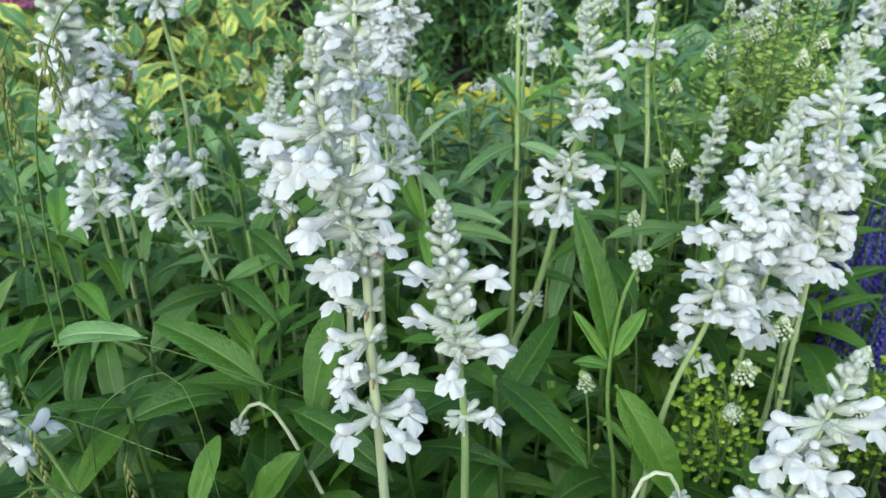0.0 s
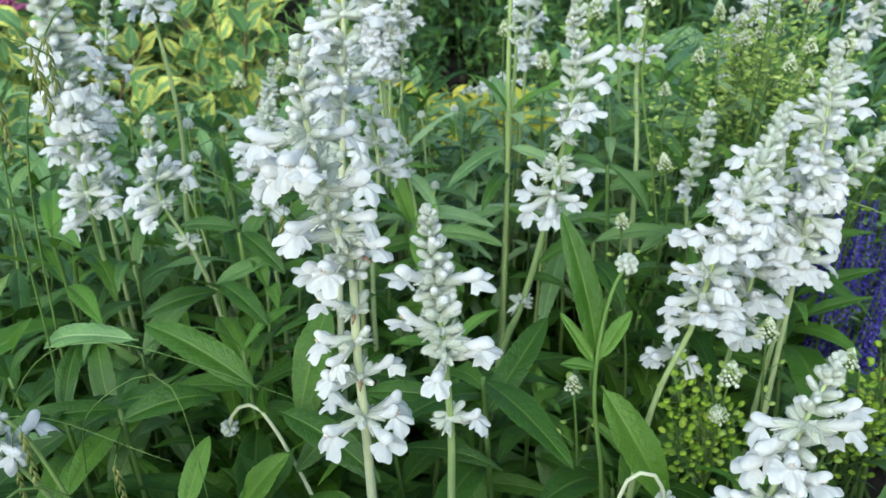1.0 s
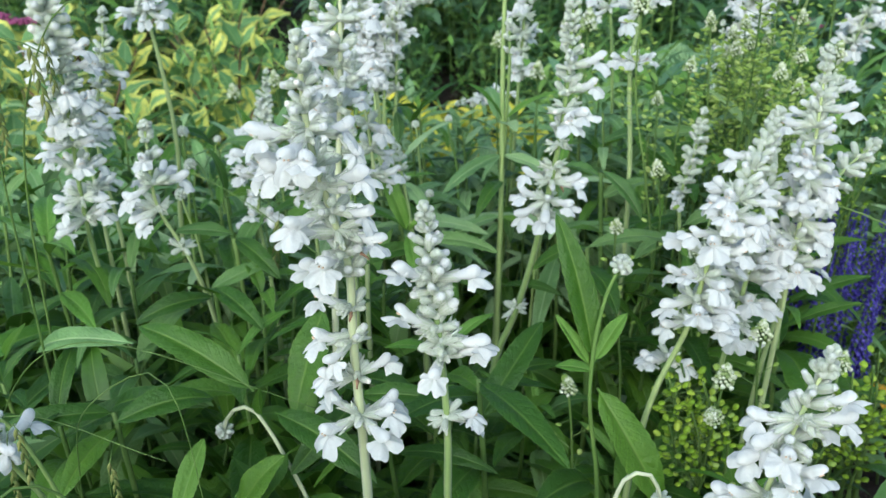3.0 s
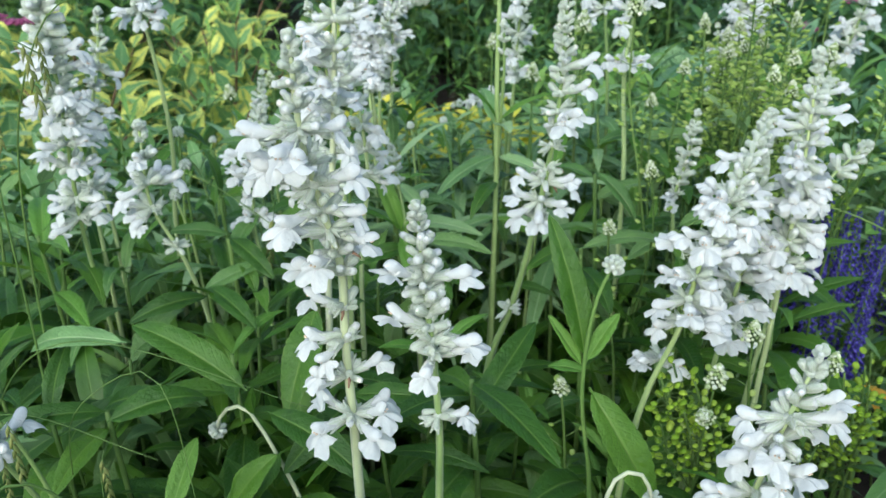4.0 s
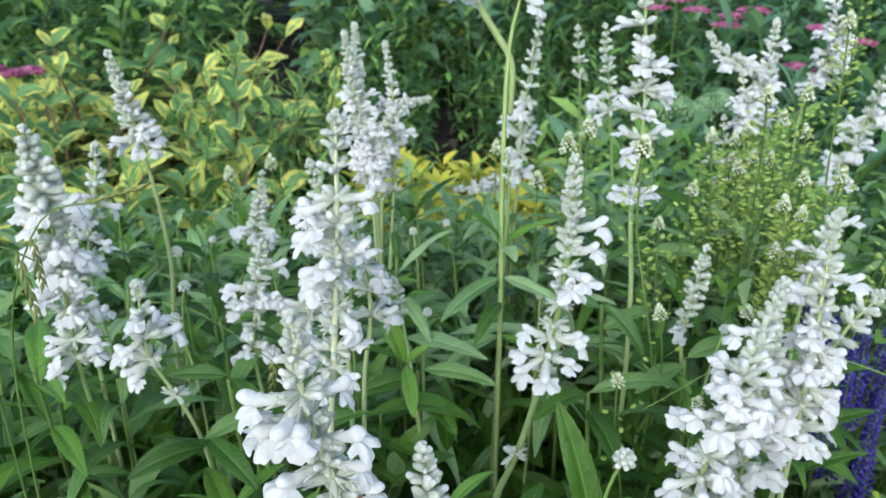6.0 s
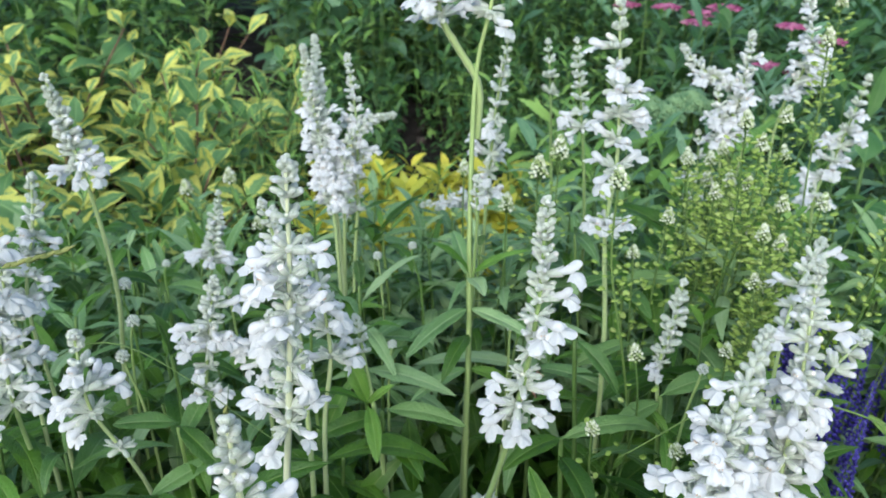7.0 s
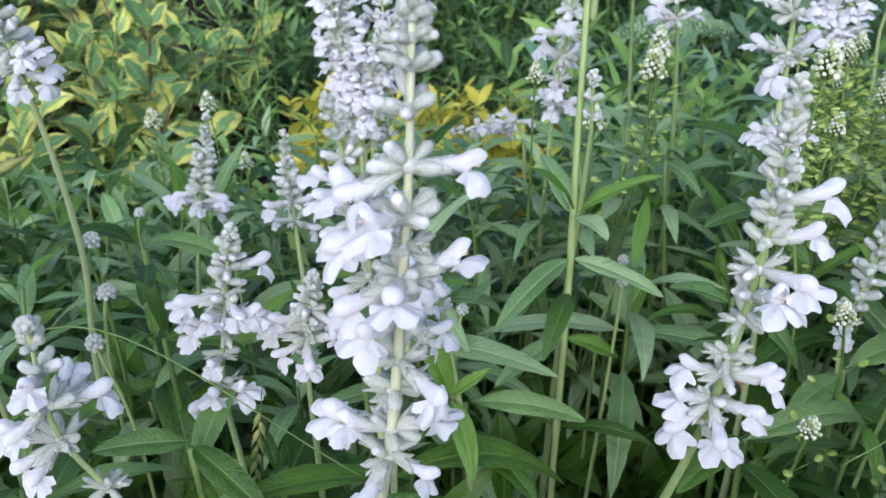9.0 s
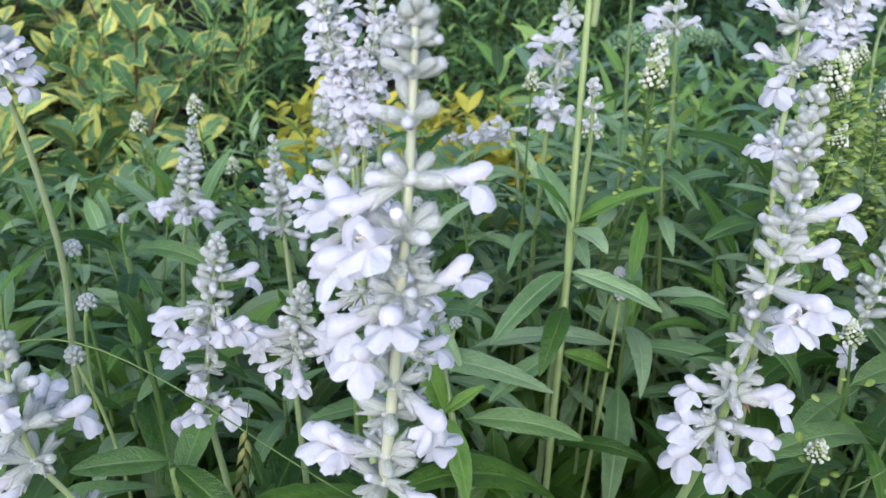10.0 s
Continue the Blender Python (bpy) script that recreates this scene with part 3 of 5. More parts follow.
    if low:
        p = Vector(low[0])
        for kk, azs in ((low[1], low[2]),):
            m = Matrix.Translation(p - o) @ Matrix.Diagonal((size * .9, size * .9, size * .9, 1))
            w = part("whorl", KNOT, ob, m)
            for what, az, el, up in whorl_plan(kk, rnd):
                part("bud" if what == "bud" else "calyx", rnd.choice(CALYX_KIT[what]), w, outwards(az, el, .001, up))
            for az in azs:
                a = radians(az)
                part("flower", rnd.choice(FLOWERS), w, towards((math.cos(a) * .0014, math.sin(a) * .0014, 0), (math.cos(a), math.sin(a), .2)))
    kit = kit or SALVIA_LEAVES
    for z, ln, az in leaves:
        k = int(np.argmin(abs(path[:, 2] - z)))
        leaf_pair(ob, o, path[k], ln, az, kit, el=rnd.uniform(10, 40))
    return ob


# ---- ground ----
def rough_ground():
    n = 90
    xs = np.concatenate([[-300, -60, -15, -6], np.linspace(-2.4, 2.4, n), [6, 15, 60, 300]])
    ys = np.concatenate([[-300, -60, -15, -4], np.linspace(-1.0, 4.4, n), [8, 20, 80, 300]])
    v = []
    for y in ys:
        for x in xs:
            near = abs(x) < 3 and -1.5 < y < 5
            v.append((x, y, 0.022 * noise.noise((x * 3, y * 3, 0)) + 0.012 * noise.noise((x * 14, y * 14, 4)) - .012 if near else -.012))
    g = Geo().add(v, grid_faces(len(ys), len(xs)))
    return tagged(new("ground", g.mesh("ground", [SOIL])), "dark crumbly brown garden soil", "soil", kind="structure")


rough_ground()
g = Geo()
for _ in range(420):
    x, y, s = rnd.uniform(-.9, 1.2), rnd.uniform(.9, 2.9), rnd.uniform(.004, .02)
    prof = [(.4, -.7), (.9, -.3), (1, .1), (.75, .5), (.3, .75)]
    turned([(a * s * rnd.uniform(.8, 1.2), b * s) for a, b in prof], 6, .12, pose(x, y, s * .3, rnd.uniform(60, 120), 0, rnd.uniform(0, 360)), g)
tagged(new("soil_clods", g.mesh("soil_clods", [CLOD])), "loose brown clods of garden soil", "soil", kind="stuff")


def set_leaf(ob, o, b, t, w, fold=.3, arch=.3, mat=None, up=(0, -.45, 1), twist=0.0):
    """One leaf from b to t, w wide."""
    b, t = Vector(b), Vector(t)
    ln = (t - b).length
    r = random.Random(int(ln * 1e6))
    g = Geo()
    leaf_shape(g, 1.0, w / ln, arch * .8, fold * 1.5, .44, .025, twist + r.uniform(-.35, .35), .11, 25, 9, .05, seed=int(ln * 1e5), bend=r.uniform(-.10, .10), blunt=.62)
    end = Vector(g.v[0][-5])
    turn = end.rotation_difference(Vector((0, 1, 0))).to_matrix().to_4x4()
    part("leaf", g.mesh("leaf", [mat or LEAF]), ob, towards(b - o, t - b, up, ln / end.length) @ turn)


# ---- white salvia spikes ----
WHITE = "white salvia spike with two-lipped flowers on a pale stem"
flower_stem("salvia_spike", [(-.035, .240, .474), (-.034, .245, .444), (-.029, .252, .416), (-.025, .260, .392), (-.025, .262, .363), (-.023, .262, .319), (-.022, .262, .290)], 6,
            label="full white salvia spike with browned flowers low down", skin=STEM_PALE, fill=.9, thick=.0016, leaves=[(.25, .05, 20), (.20, .06, 110)], whorls=[
    (.065, "open", [20, 335, 170, 300, 215], .95), (.178, "open", [200, 185, 1280, 20], .9), (.275, "open", [230, 195, 165], .9), (.36, "spent", [1270, 190], .9), (.455, "bud", [200], 1.0), (.51, "bud", [1340, 245, 60], 1.0),
    (.575, "open", [205, 345, 100], 1.05), (.635, "bud", [225, 350], 1.0), (.70, "open", [184, 335], 1.05), (.755, "open", [180, 262, 206], 1.08), (.825, "open", [190, 258, 30], 1.1), (.875, "bud", [], 1.1), (.92, "bud", [], .95), (.955, "tip", [], 1.1), (.985, "tip", [], 1.0)])
flower_stem("salvia_spike", [(-.036, .382, .4965), (-.037, .383, .461), (-.039, .385, .425), (-.043, .388, .372), (-.047, .397, .337)], 4,
            label="tall white salvia spike with open flowers and buds", skin=STEM_PALE, fill=.95, thick=.0015, foot=(-.05, .41, 0), leaves=[(.30, .05, 60), (.25, .06, 150)], whorls=[
    (.0, "open", [235, 330, 150], .95), (.08, "open", [190, 172, 330], 1.0), (.183, "spent", [], 1.0), (.268, "open", [305, 100], 1.0), (.375, "spent", [235, 80], 1.0), (.472, "open", [350, 186, 262], 1.02),
    (.54, "spent", [200], .9), (.61, "bud", [232, 150, 178], 1.1), (.719, "bud", [342, 190], 1.15), (.827, "bud", [], 1.15), (.907, "bud", [], 1.05), (.955, "bud", [], .98), (.992, "tip", [], 1.1)])
flower_stem("salvia_spike", [(.002, .262, .412), (.005, .260, .382), (.008, .258, .353), (.010, .258, .323), (.010, .258, .293)], 4,
            label="short white salvia spike with buds at its tip", thick=.0014, leaves=[(.25, .05, 10), (.21, .06, 100)], whorls=[
    (.095, "spent", [20, 340], .85), (.385, "spent", [258, 350], .92), (.455, "open", [344], .95), (.514, "open", [195], .95), (.575, "bud", [], 1.0), (.624, "bud", [], 1.05), (.68, "bud", [], 1.0), (.732, "bud", [213, 3], 1.02), (.778, "bud", [], .98), (.825, "bud", [], .95), (.88, "bud", [], .88), (.937, "bud", [], .8), (.985, "tip", [], 1.0)])
flower_stem("salvia_spike", [(.074, .417, .466), (.073, .417, .415), (.064, .418, .349), (.051, .430, .282), (.044, .432, .262)], 3,
            label="white salvia spike leaning, with browned lower flowers", fill=.86, thick=.0016, foot=(.03, .44, 0), leaves=[(.24, .06, 20)], low=((.0515, .430, .289), "spent", []), whorls=[
    (.02, "spent", [], .95), (.10, "open", [205, 320, 190, 262], 1.0), (.19, "open", [180, 1350, 335, 1265, 350], 1.0), (.25, "spent", [1000], 1.0), (.37, "spent", [], .95), (.44, "bud", [272], 1.0), (.52, "open", [300], 1.0), (.60, "bud", [345], 1.05), (.66, "bud", [], 1.05), (.71, "bud", [350], 1.05), (.765, "bud", [], 1.05), (.82, "bud", [], 1.0), (.87, "bud", [], .95), (.92, "tip", [], 1.25), (.965, "tip", [], 1.15)])
# the dense group on the border's side towards the blue speedwell
flower_stem("salvia_spike", [(.198, .405, .440), (.195, .395, .382), (.189, .385, .337), (.186, .385, .257)], 3, label=WHITE, openness=.72, dense=1.2, foot=(.18, .39, 0), leaves=[(.2, .06, 30)])
flower_stem("salvia_spike", [(.172, .39, .414), (.150, .363, .385), (.134, .350, .355), (.127, .345, .325), (.112, .340, .288)], 4, label="dense white salvia spike, leaning, in full flower", openness=.75, dense=1.2, foot=(.10, .34, 0), low=((.122, .357, .298), "open", [190, 215, 300]), leaves=[(.22, .06, 70)])
flower_stem("salvia_spike", [(.247, .437, .385), (.222, .420, .372), (.203, .405, .345), (.19, .40, .28)], 3, label="white salvia spike of tight buds, leaning outwards", openness=.15, foot=(.18, .40, 0))
flower_stem("salvia_spike", [(.176, .40, .395), (.170, .385, .355), (.160, .375, .31), (.15, .37, .25)], 3, label=WHITE, openness=.72, dense=1.2, foot=(.14, .38, 0))
flower_stem("salvia_spike", [(.129, .215, .381), (.121, .213, .357), (.113, .210, .330), (.10, .205, .29)], 3, label="white salvia spike leaning over the border's edge", size=.95, openness=.55, foot=(.085, .20, 0), whorls=[
    (.05, "open", [180, 200, 300, 20], 1.0), (.25, "open", [265, 310, 350], 1.0), (.42, "open", [185, 250, 20], 1.0), (.58, "open", [170, 192, 340], 1.0), (.70, "bud", [330], .9), (.80, "bud", [], .85), (.90, "tip", [], 1.1), (.96, "tip", [], .9)])
flower_stem("salvia_spike", [(-.152, .240, .355), (-.158, .241, .340), (-.157, .248, .325), (-.147, .260, .285)], 3, label="small white salvia spike beside grass stalks", size=.9, openness=.5, foot=(-.12, .29, 0))
# group beside the variegated shrub
flower_stem("salvia_spike", [(-.192, .430, .478), (-.196, .450, .416), (-.205, .470, .330), (-.205, .490, .238)], 3, label="tall white salvia spike with a budded tip", foot=(-.20, .5, 0), leaves=[(.2, .07, 40)], whorls=[
    (.01, "spent", [200, 230, 340], 1.0), (.10, "open", [185, 215, 350], 1.0), (.24, "open", [20, 190, 300], 1.0), (.34, "open", [190, 240, 330], 1.0), (.43, "open", [200, 300, 20], 1.0), (.50, "open", [340, 250, 180], 1.0), (.57, "open", [190, 300], 1.0), (.635, "open", [182, 5, 250], 1.05), (.70, "open", [178, 350, 275], 1.1)] + [(.745 + .036 * k, "bud" if k < 4 else "tip", [], 1.35) for k in range(7)])
flower_stem("salvia_spike", [(-.195, .52, .444), (-.199, .52, .417), (-.210, .52, .372), (-.205, .52, .3)], 3, label=WHITE, openness=.3, size=.9, foot=(-.2, .53, 0))
flower_stem("salvia_spike", [(-.212, .50, .425), (-.212, .50, .39), (-.208, .50, .34), (-.205, .50, .27)], 3, label=WHITE, openness=.45, size=.9, foot=(-.2, .52, 0))
flower_stem("salvia_spike", [(-.145, .42, .400), (-.147, .43, .352), (-.137, .435, .325), (-.131, .45, .285)], 2, label="short white salvia spike with drooping open flowers", foot=(-.12, .46, 0), openness=.62, dense=.75, size=1.0, low=((-.1375, .435, .326), "spent", []))
flower_stem("salvia_spike", [(-.186, .54, .494), (-.178, .55, .440), (-.172, .56, .352), (-.179, .57, .295)], 2, label="long-stemmed salvia spike of tight white buds", foot=(-.18, .58, 0), openness=.1, dense=1.15, thick=.0014, whorls=[
    (.04, "open", [180, 200, 340, 10, 280], .85), (.16, "open", [300, 60, 350], .8)] + [(.27 + .08 * k, "bud" if k < 5 else "tip", [], 1.0 - .02 * k) for k in range(9)])
flower_stem("salvia_spike", [(-.132, .69, .372), (-.141, .69, .318), (-.147, .69, .28)], 2, label="small white salvia spike of buds over open flowers", foot=(-.15, .70, 0), size=.9, whorls=[(.04, "open", [185, 350, 205, 335, 268], 1.0), (.20, "spent", [195, 340], 1.05)] + [(.33 + .085 * k, "bud" if k < 5 else "tip", [], 1.15 - .05 * k) for k in range(8)])
flower_stem("salvia_spike", [(-.086, .66, .371), (-.083, .66, .318), (-.08, .66, .26)], 2, label="small white salvia spike of buds over open flowers", foot=(-.08, .67, 0), size=.9, whorls=[(.02, "spent", [195, 345], .85), (.26, "open", [200, 330], 1.0)] + [(.36 + .08 * k, "bud" if k < 5 else "tip", [], 1.1 - .05 * k) for k in range(8)])
flower_stem("salvia_spike", [(-.097, .50, .389), (-.103, .50, .352), (-.106, .495, .323), (-.099, .48, .289)], 3, label="white salvia spike with widely spaced flowers", foot=(-.09, .48, 0), leaves=[(.2, .06, 10)], whorls=[(.0, "spent", [215, 320, 265], .9), (.20, "spent", [250], .75), (.36, "open", [186, 205, 350], 1.0), (.48, "open", [182, 10, 335, 255], 1.0), (.60, "open", [200, 300], 1.0), (.70, "bud", [], 1.0), (.78, "bud", [20], .95), (.86, "bud", [], .9), (.93, "tip", [], 1.1), (.98, "tip", [], .9)])
flower_stem("salvia_spike", [(-.056, .44, .458), (-.050, .445, .43), (-.045, .45, .395), (-.043, .455, .33)], 3, label="white salvia spike of small buds", foot=(-.045, .46, 0), openness=.25, size=.8, dense=1.1)
flower_stem("salvia_spike", [(-.040, .475, .425), (-.034, .475, .391), (-.031, .475, .356), (-.036, .478, .314)], 3, label=WHITE, foot=(-.03, .48, 0), openness=.4, size=.9, dense=.9, leaves=[(.28, .07, 190)])
# bunch in front of the bare soil
flower_stem("salvia_spike", [(-.056, .73, .483), (-.054, .71, .432), (-.045, .69, .373), (-.040, .68, .299)], 3, label="white salvia spike in a crowded bunch", foot=(-.04, .69, 0), openness=.35, dense=1.7, size=.9)
flower_stem("salvia_spike", [(-.033, .75, .466), (-.026, .72, .425), (-.026, .70, .356), (-.029, .69, .310)], 3, label="white salvia spike in a crowded bunch", foot=(-.03, .69, 0), openness=.35, dense=1.1, size=.85)
flower_stem("salvia_spike", [(.002, .72, .427), (-.015, .71, .425), (-.032, .70, .408), (-.035, .69, .364), (-.037, .69, .30)], 4, label="budded salvia spike that bends sideways", foot=(-.035, .70, 0), openness=.3, dense=1.6, size=.85)
flower_stem("salvia_spike", [(-.062, .70, .482), (-.054, .70, .421), (-.042, .69, .358), (-.038, .69, .30)], 3, label="white salvia spike in a crowded bunch", foot=(-.04, .70, 0), openness=.4, dense=1.6, size=.85)
# the thick tall stem with its side shoot
tall = flower_stem("salvia_spike", [(.068, .565, .60), (.060, .56, .529), (.055, .56, .508), (.051, .552, .414), (.052, .55, .340), (.052, .55, .228)], 2, label="thick-stemmed tall white salvia, flowers far above its leaves", thick=.0014, skin=STEM_TALL, foot=(.052, .552, 0), openness=.5, dense=.8,
                   leaves=[(.33, .04, 60), (.24, .05, 150)])
for base, tip, w in (((.052, .551, .368), (.018, .53, .408), .0095), ((.052, .551, .368), (.098, .53, .400), .0095), ((.052, .551, .345), (-.004, .505, .322), .012), ((.052, .551, .366), (.06, .505, .372), .012), ((.052, .551, .345), (.105, .52, .33), .012), ((.052, .551, .366), (.04, .60, .39), .013), ((.052, .551, .30), (.0, .52, .285), .012), ((.052, .551, .30), (.095, .56, .275), .011)):
    set_leaf(tall, Vector((.052, .552, 0)), base, Vector(base).lerp(Vector(tip), .74), w * .86, .35, .4, LEAF_GREY if w > .0115 else LEAF_YOUNG)
flower_stem("salvia_spike", [(.054, .546, .432), (.055, .546, .412), (.054, .55, .369), (.053, .56, .30)], 2, label="young salvia spike, a knob of white buds", foot=(.05, .57, 0), whorls=[(.2, "bud", [], .55), (.6, "tip", [], .75), (.9, "tip", [], .55)], thick=.0015)
flower_stem("salvia_spike", [(.030, .555, .56), (.032, .557, .528), (.045, .56, .505), (.054, .56, .49)], 2, label="bent side shoot with a whorl of white flowers", foot=(.055, .56, .455), openness=.5, thick=.0016)
flower_stem("salvia_spike", [(.084, .66, .499), (.079, .68, .440), (.077, .70, .372), (.075, .70, .326)], 3, label=WHITE, foot=(.07, .71, 0), openness=.4, dense=.85, size=.95)
flower_stem("salvia_spike", [(.030, .81, .318), (.047, .80, .325), (.069, .78, .335), (.08, .78, .28)], 3, label="fallen white salvia spike among leaves", foot=(.09, .79, 0), openness=.4, size=.85)
flower_stem("salvia_spike", [(.122, .72, .483), (.126, .72, .445), (.129, .72, .398), (.132, .72, .359)], 2, label="slim salvia spike of tight white buds", foot=(.135, .73, 0), openness=.08, size=.8, dense=1.1)
flower_stem("salvia_spike", [(.140, .70, .487), (.149, .70, .420), (.155, .70, .361)], 2, label="slim white salvia spike with a few open flowers", foot=(.16, .71, 0), size=.85, whorls=[
    (.05, "open", [185, 200, 170, 350], 1.1), (.22, "bud", [180], 1.0), (.38, "bud", [], 1.0), (.52, "bud", [], .95), (.64, "bud", [], .9), (.75, "tip", [], 1.2), (.84, "tip", [], 1.1), (.92, "tip", [], .9)])
flower_stem("salvia_spike", [(.131, .545, .536), (.136, .54, .443), (.130, .528, .411), (.133, .52, .348)], 2, label="tall white salvia spike with spaced whorls", foot=(.13, .52, 0), openness=.55, dense=.85, low=((.130, .528, .414), "open", [200, 235, 265, 300, 335]), leaves=[(.29, .07, 30), (.22, .07, 120)])
flower_stem("salvia_spike", [(.241, .76, .472), (.255, .76, .457), (.273, .76, .447), (.296, .76, .436), (.303, .76, .40), (.30, .77, .33)], 4, label="white salvia spike bent sideways at its tip", foot=(.29, .78, 0), openness=.25, dense=1.5, size=.95)
flower_stem("salvia_spike", [(.296, .76, .482), (.292, .755, .440), (.282, .75, .402), (.296, .76, .36)], 3, label=WHITE, foot=(.30, .77, 0), openness=.55, dense=1.3)
flower_stem("salvia_spike", [(.270, .75, .440), (.274, .75, .42), (.276, .75, .40), (.288, .76, .35)], 3, label=WHITE, foot=(.285, .77, 0), openness=.45, dense=1.2, size=.9)
flower_stem("salvia_spike", [(.262, .76, .400), (.265, .76, .372), (.262, .76, .341), (.256, .77, .30)], 3, label="white salvia spike with fading lower flowers", foot=(.25, .78, 0), openness=.35, dense=.8, size=.85)
flower_stem("salvia_spike", [(.353, .80, .520), (.366, .80, .456), (.353, .80, .425), (.346, .80, .394), (.337, .78, .351)], 3, label="white salvia spike in full flower", foot=(.33, .79, 0), openness=.7, dense=1.1)
flower_stem("salvia_spike", [(.378, .72, .455), (.360, .71, .402), (.343, .70, .366), (.342, .69, .316)], 3, label=WHITE, foot=(.34, .69, 0), openness=.5, dense=.9)
flower_stem("salvia_spike", [(.259, .52, .402), (.241, .50, .388), (.226, .48, .365), (.22, .47, .30)], 3, label=WHITE, foot=(.22, .47, 0), openness=.45, size=.9)
flower_stem("salvia_spike", [(.169, .494, .387), (.166, .494, .360), (.161, .494, .336), (.166, .495, .288)], 3, label="small white salvia spike of rounded buds", fill=.9, foot=(.17, .50, 0), size=.95, whorls=[(.03, "spent", [225, 250], .7), (.16, "bud", [], .9), (.29, "bud", [], 1.05), (.42, "bud", [], 1.1), (.55, "bud", [], 1.05), (.68, "bud", [], .95), (.8, "tip", [], 1.2), (.9, "tip", [], 1.0)])
knobbed = flower_stem("salvia_spike", [(-.018, .50, .365), (-.014, .498, .343), (-.005, .49, .284)], 2, label="young salvia spike, a knob of white buds", foot=(.005, .49, 0), size=.75, whorls=[(.1, "bud", [], .9), (.4, "bud", [], .9), (.7, "tip", [], 1.3), (.9, "tip", [], 1.0)], thick=.0016)
for base, tip, w in (((-.012, .493, .312), (-.028, .500, .352), .0110), ((-.012, .493, .312), (-.044, .470, .336), .0062), ((-.012, .493, .312), (.004, .49, .327), .0055), ((-.012, .492, .311), (-.006, .462, .292), .0095)):
    set_leaf(knobbed, Vector((.005, .49, 0)), base, tip, w, .45, .35, LEAF_YOUNG)


# ---- single young stems with a nodding or round bud ----
def bud_stem(line, foot, r, leaves, label, skin=None):
    """A young salvia stem that ends in one felted knob of buds."""
    o = Vector(foot)
    ob = thing("budding_stem", o, label, "flower", "budding salvia stems")
    path = curve_points([foot] + line[::-1], 50)
    g = Geo()
    tube(g, path - np.array(o), np.interp(np.linspace(0, 1, 50), [0, .6, 1], [.0015, .0012, .0008]), 8)
    part("stem", g.mesh("stem", [skin or STEM_TALL]), ob)
    g = Geo()
    for i in range(22):
        xf = outwards(i * 137.5, -35 + i * 5.6, r * .25, i * r * .02)
        calyx(g, xf, r * .95, r * .3)
    d = Vector(line[0]) - Vector(line[1])
    tagged(part("bud", g.mesh("bud", [CALYX]), ob, Matrix.Translation(Vector(line[0]) - o) @ d.to_track_quat('Z', 'Y').to_matrix().to_4x4()), kind="stuff")
    for base, tip, w, fold, arch, mat in leaves:
        b, t = Vector(base), Vector(tip)
        set_leaf(ob, o, b, t, w, fold, arch, mat)
    return ob


bud_stem([(.086, .322, .364), (.082, .322, .355), (.078, .322, .333), (.077, .322, .297), (.083, .322, .255)], (.09, .33, 0), .0042, [
    ((.077, .322, .318), (.060, .343, .381), .0135, .35, .25, LEAF), ((.080, .322, .303), (.110, .300, .252), .019, .3, .3, LEAF), ((.076, .322, .315), (.060, .330, .337), .007, .4, .2, LEAF_YOUNG),
    ((.077, .322, .312), (.061, .328, .311), .007, .4, .3, LEAF_YOUNG), ((.078, .322, .317), (.094, .335, .335), .008, .4, .2, LEAF_YOUNG), ((.08, .322, .25), (.05, .29, .262), .017, .3, .5, LEAF)],
    "young salvia stem with a round woolly bud and upright leaf")
bud_stem([(-.093, .320, .283), (-.0915, .319, .289), (-.087, .318, .295), (-.079, .315, .298), (-.072, .315, .287), (-.062, .310, .269), (-.054, .305, .253)], (-.045, .30, 0), .0036, [
    ((-.074, .305, .313), (-.130, .332, .331), .0145, .35, .45, LEAF), ((-.066, .305, .302), (-.019, .272, .289), .0145, .3, .35, LEAF), ((-.062, .310, .277), (-.085, .285, .255), .016, .25, .4, LEAF), ((-.047, .345, .334), (-.058, .31, .296), .0175, .15, .2, LEAF),
    ((-.073, .312, .296), (-.070, .30, .318), .006, .4, .2, LEAF_YOUNG), ((-.056, .305, .255), (-.02, .275, .248), .017, .3, .4, LEAF)],
    "young salvia stem with a nodding bud among broad leaves", STEM_PALE)
bud_stem([(.099, .27, .282), (.097, .27, .288), (.092, .27, .295), (.085, .27, .294), (.079, .27, .279)], (.07, .28, 0), .0034, [], "young salvia stem with a nodding bud", STEM_PALE)
bud_stem([(-.172, .268, .330), (-.165, .27, .322), (-.155, .275, .29)], (-.14, .28, 0), .0032, [((-.131, .29, .307), (-.094, .312, .305), .013, .35, .7, LEAF), ((-.141, .35, .312), (-.200, .372, .294), .012, .3, .7, LEAF_GREY)], "young salvia stem with a small bud")


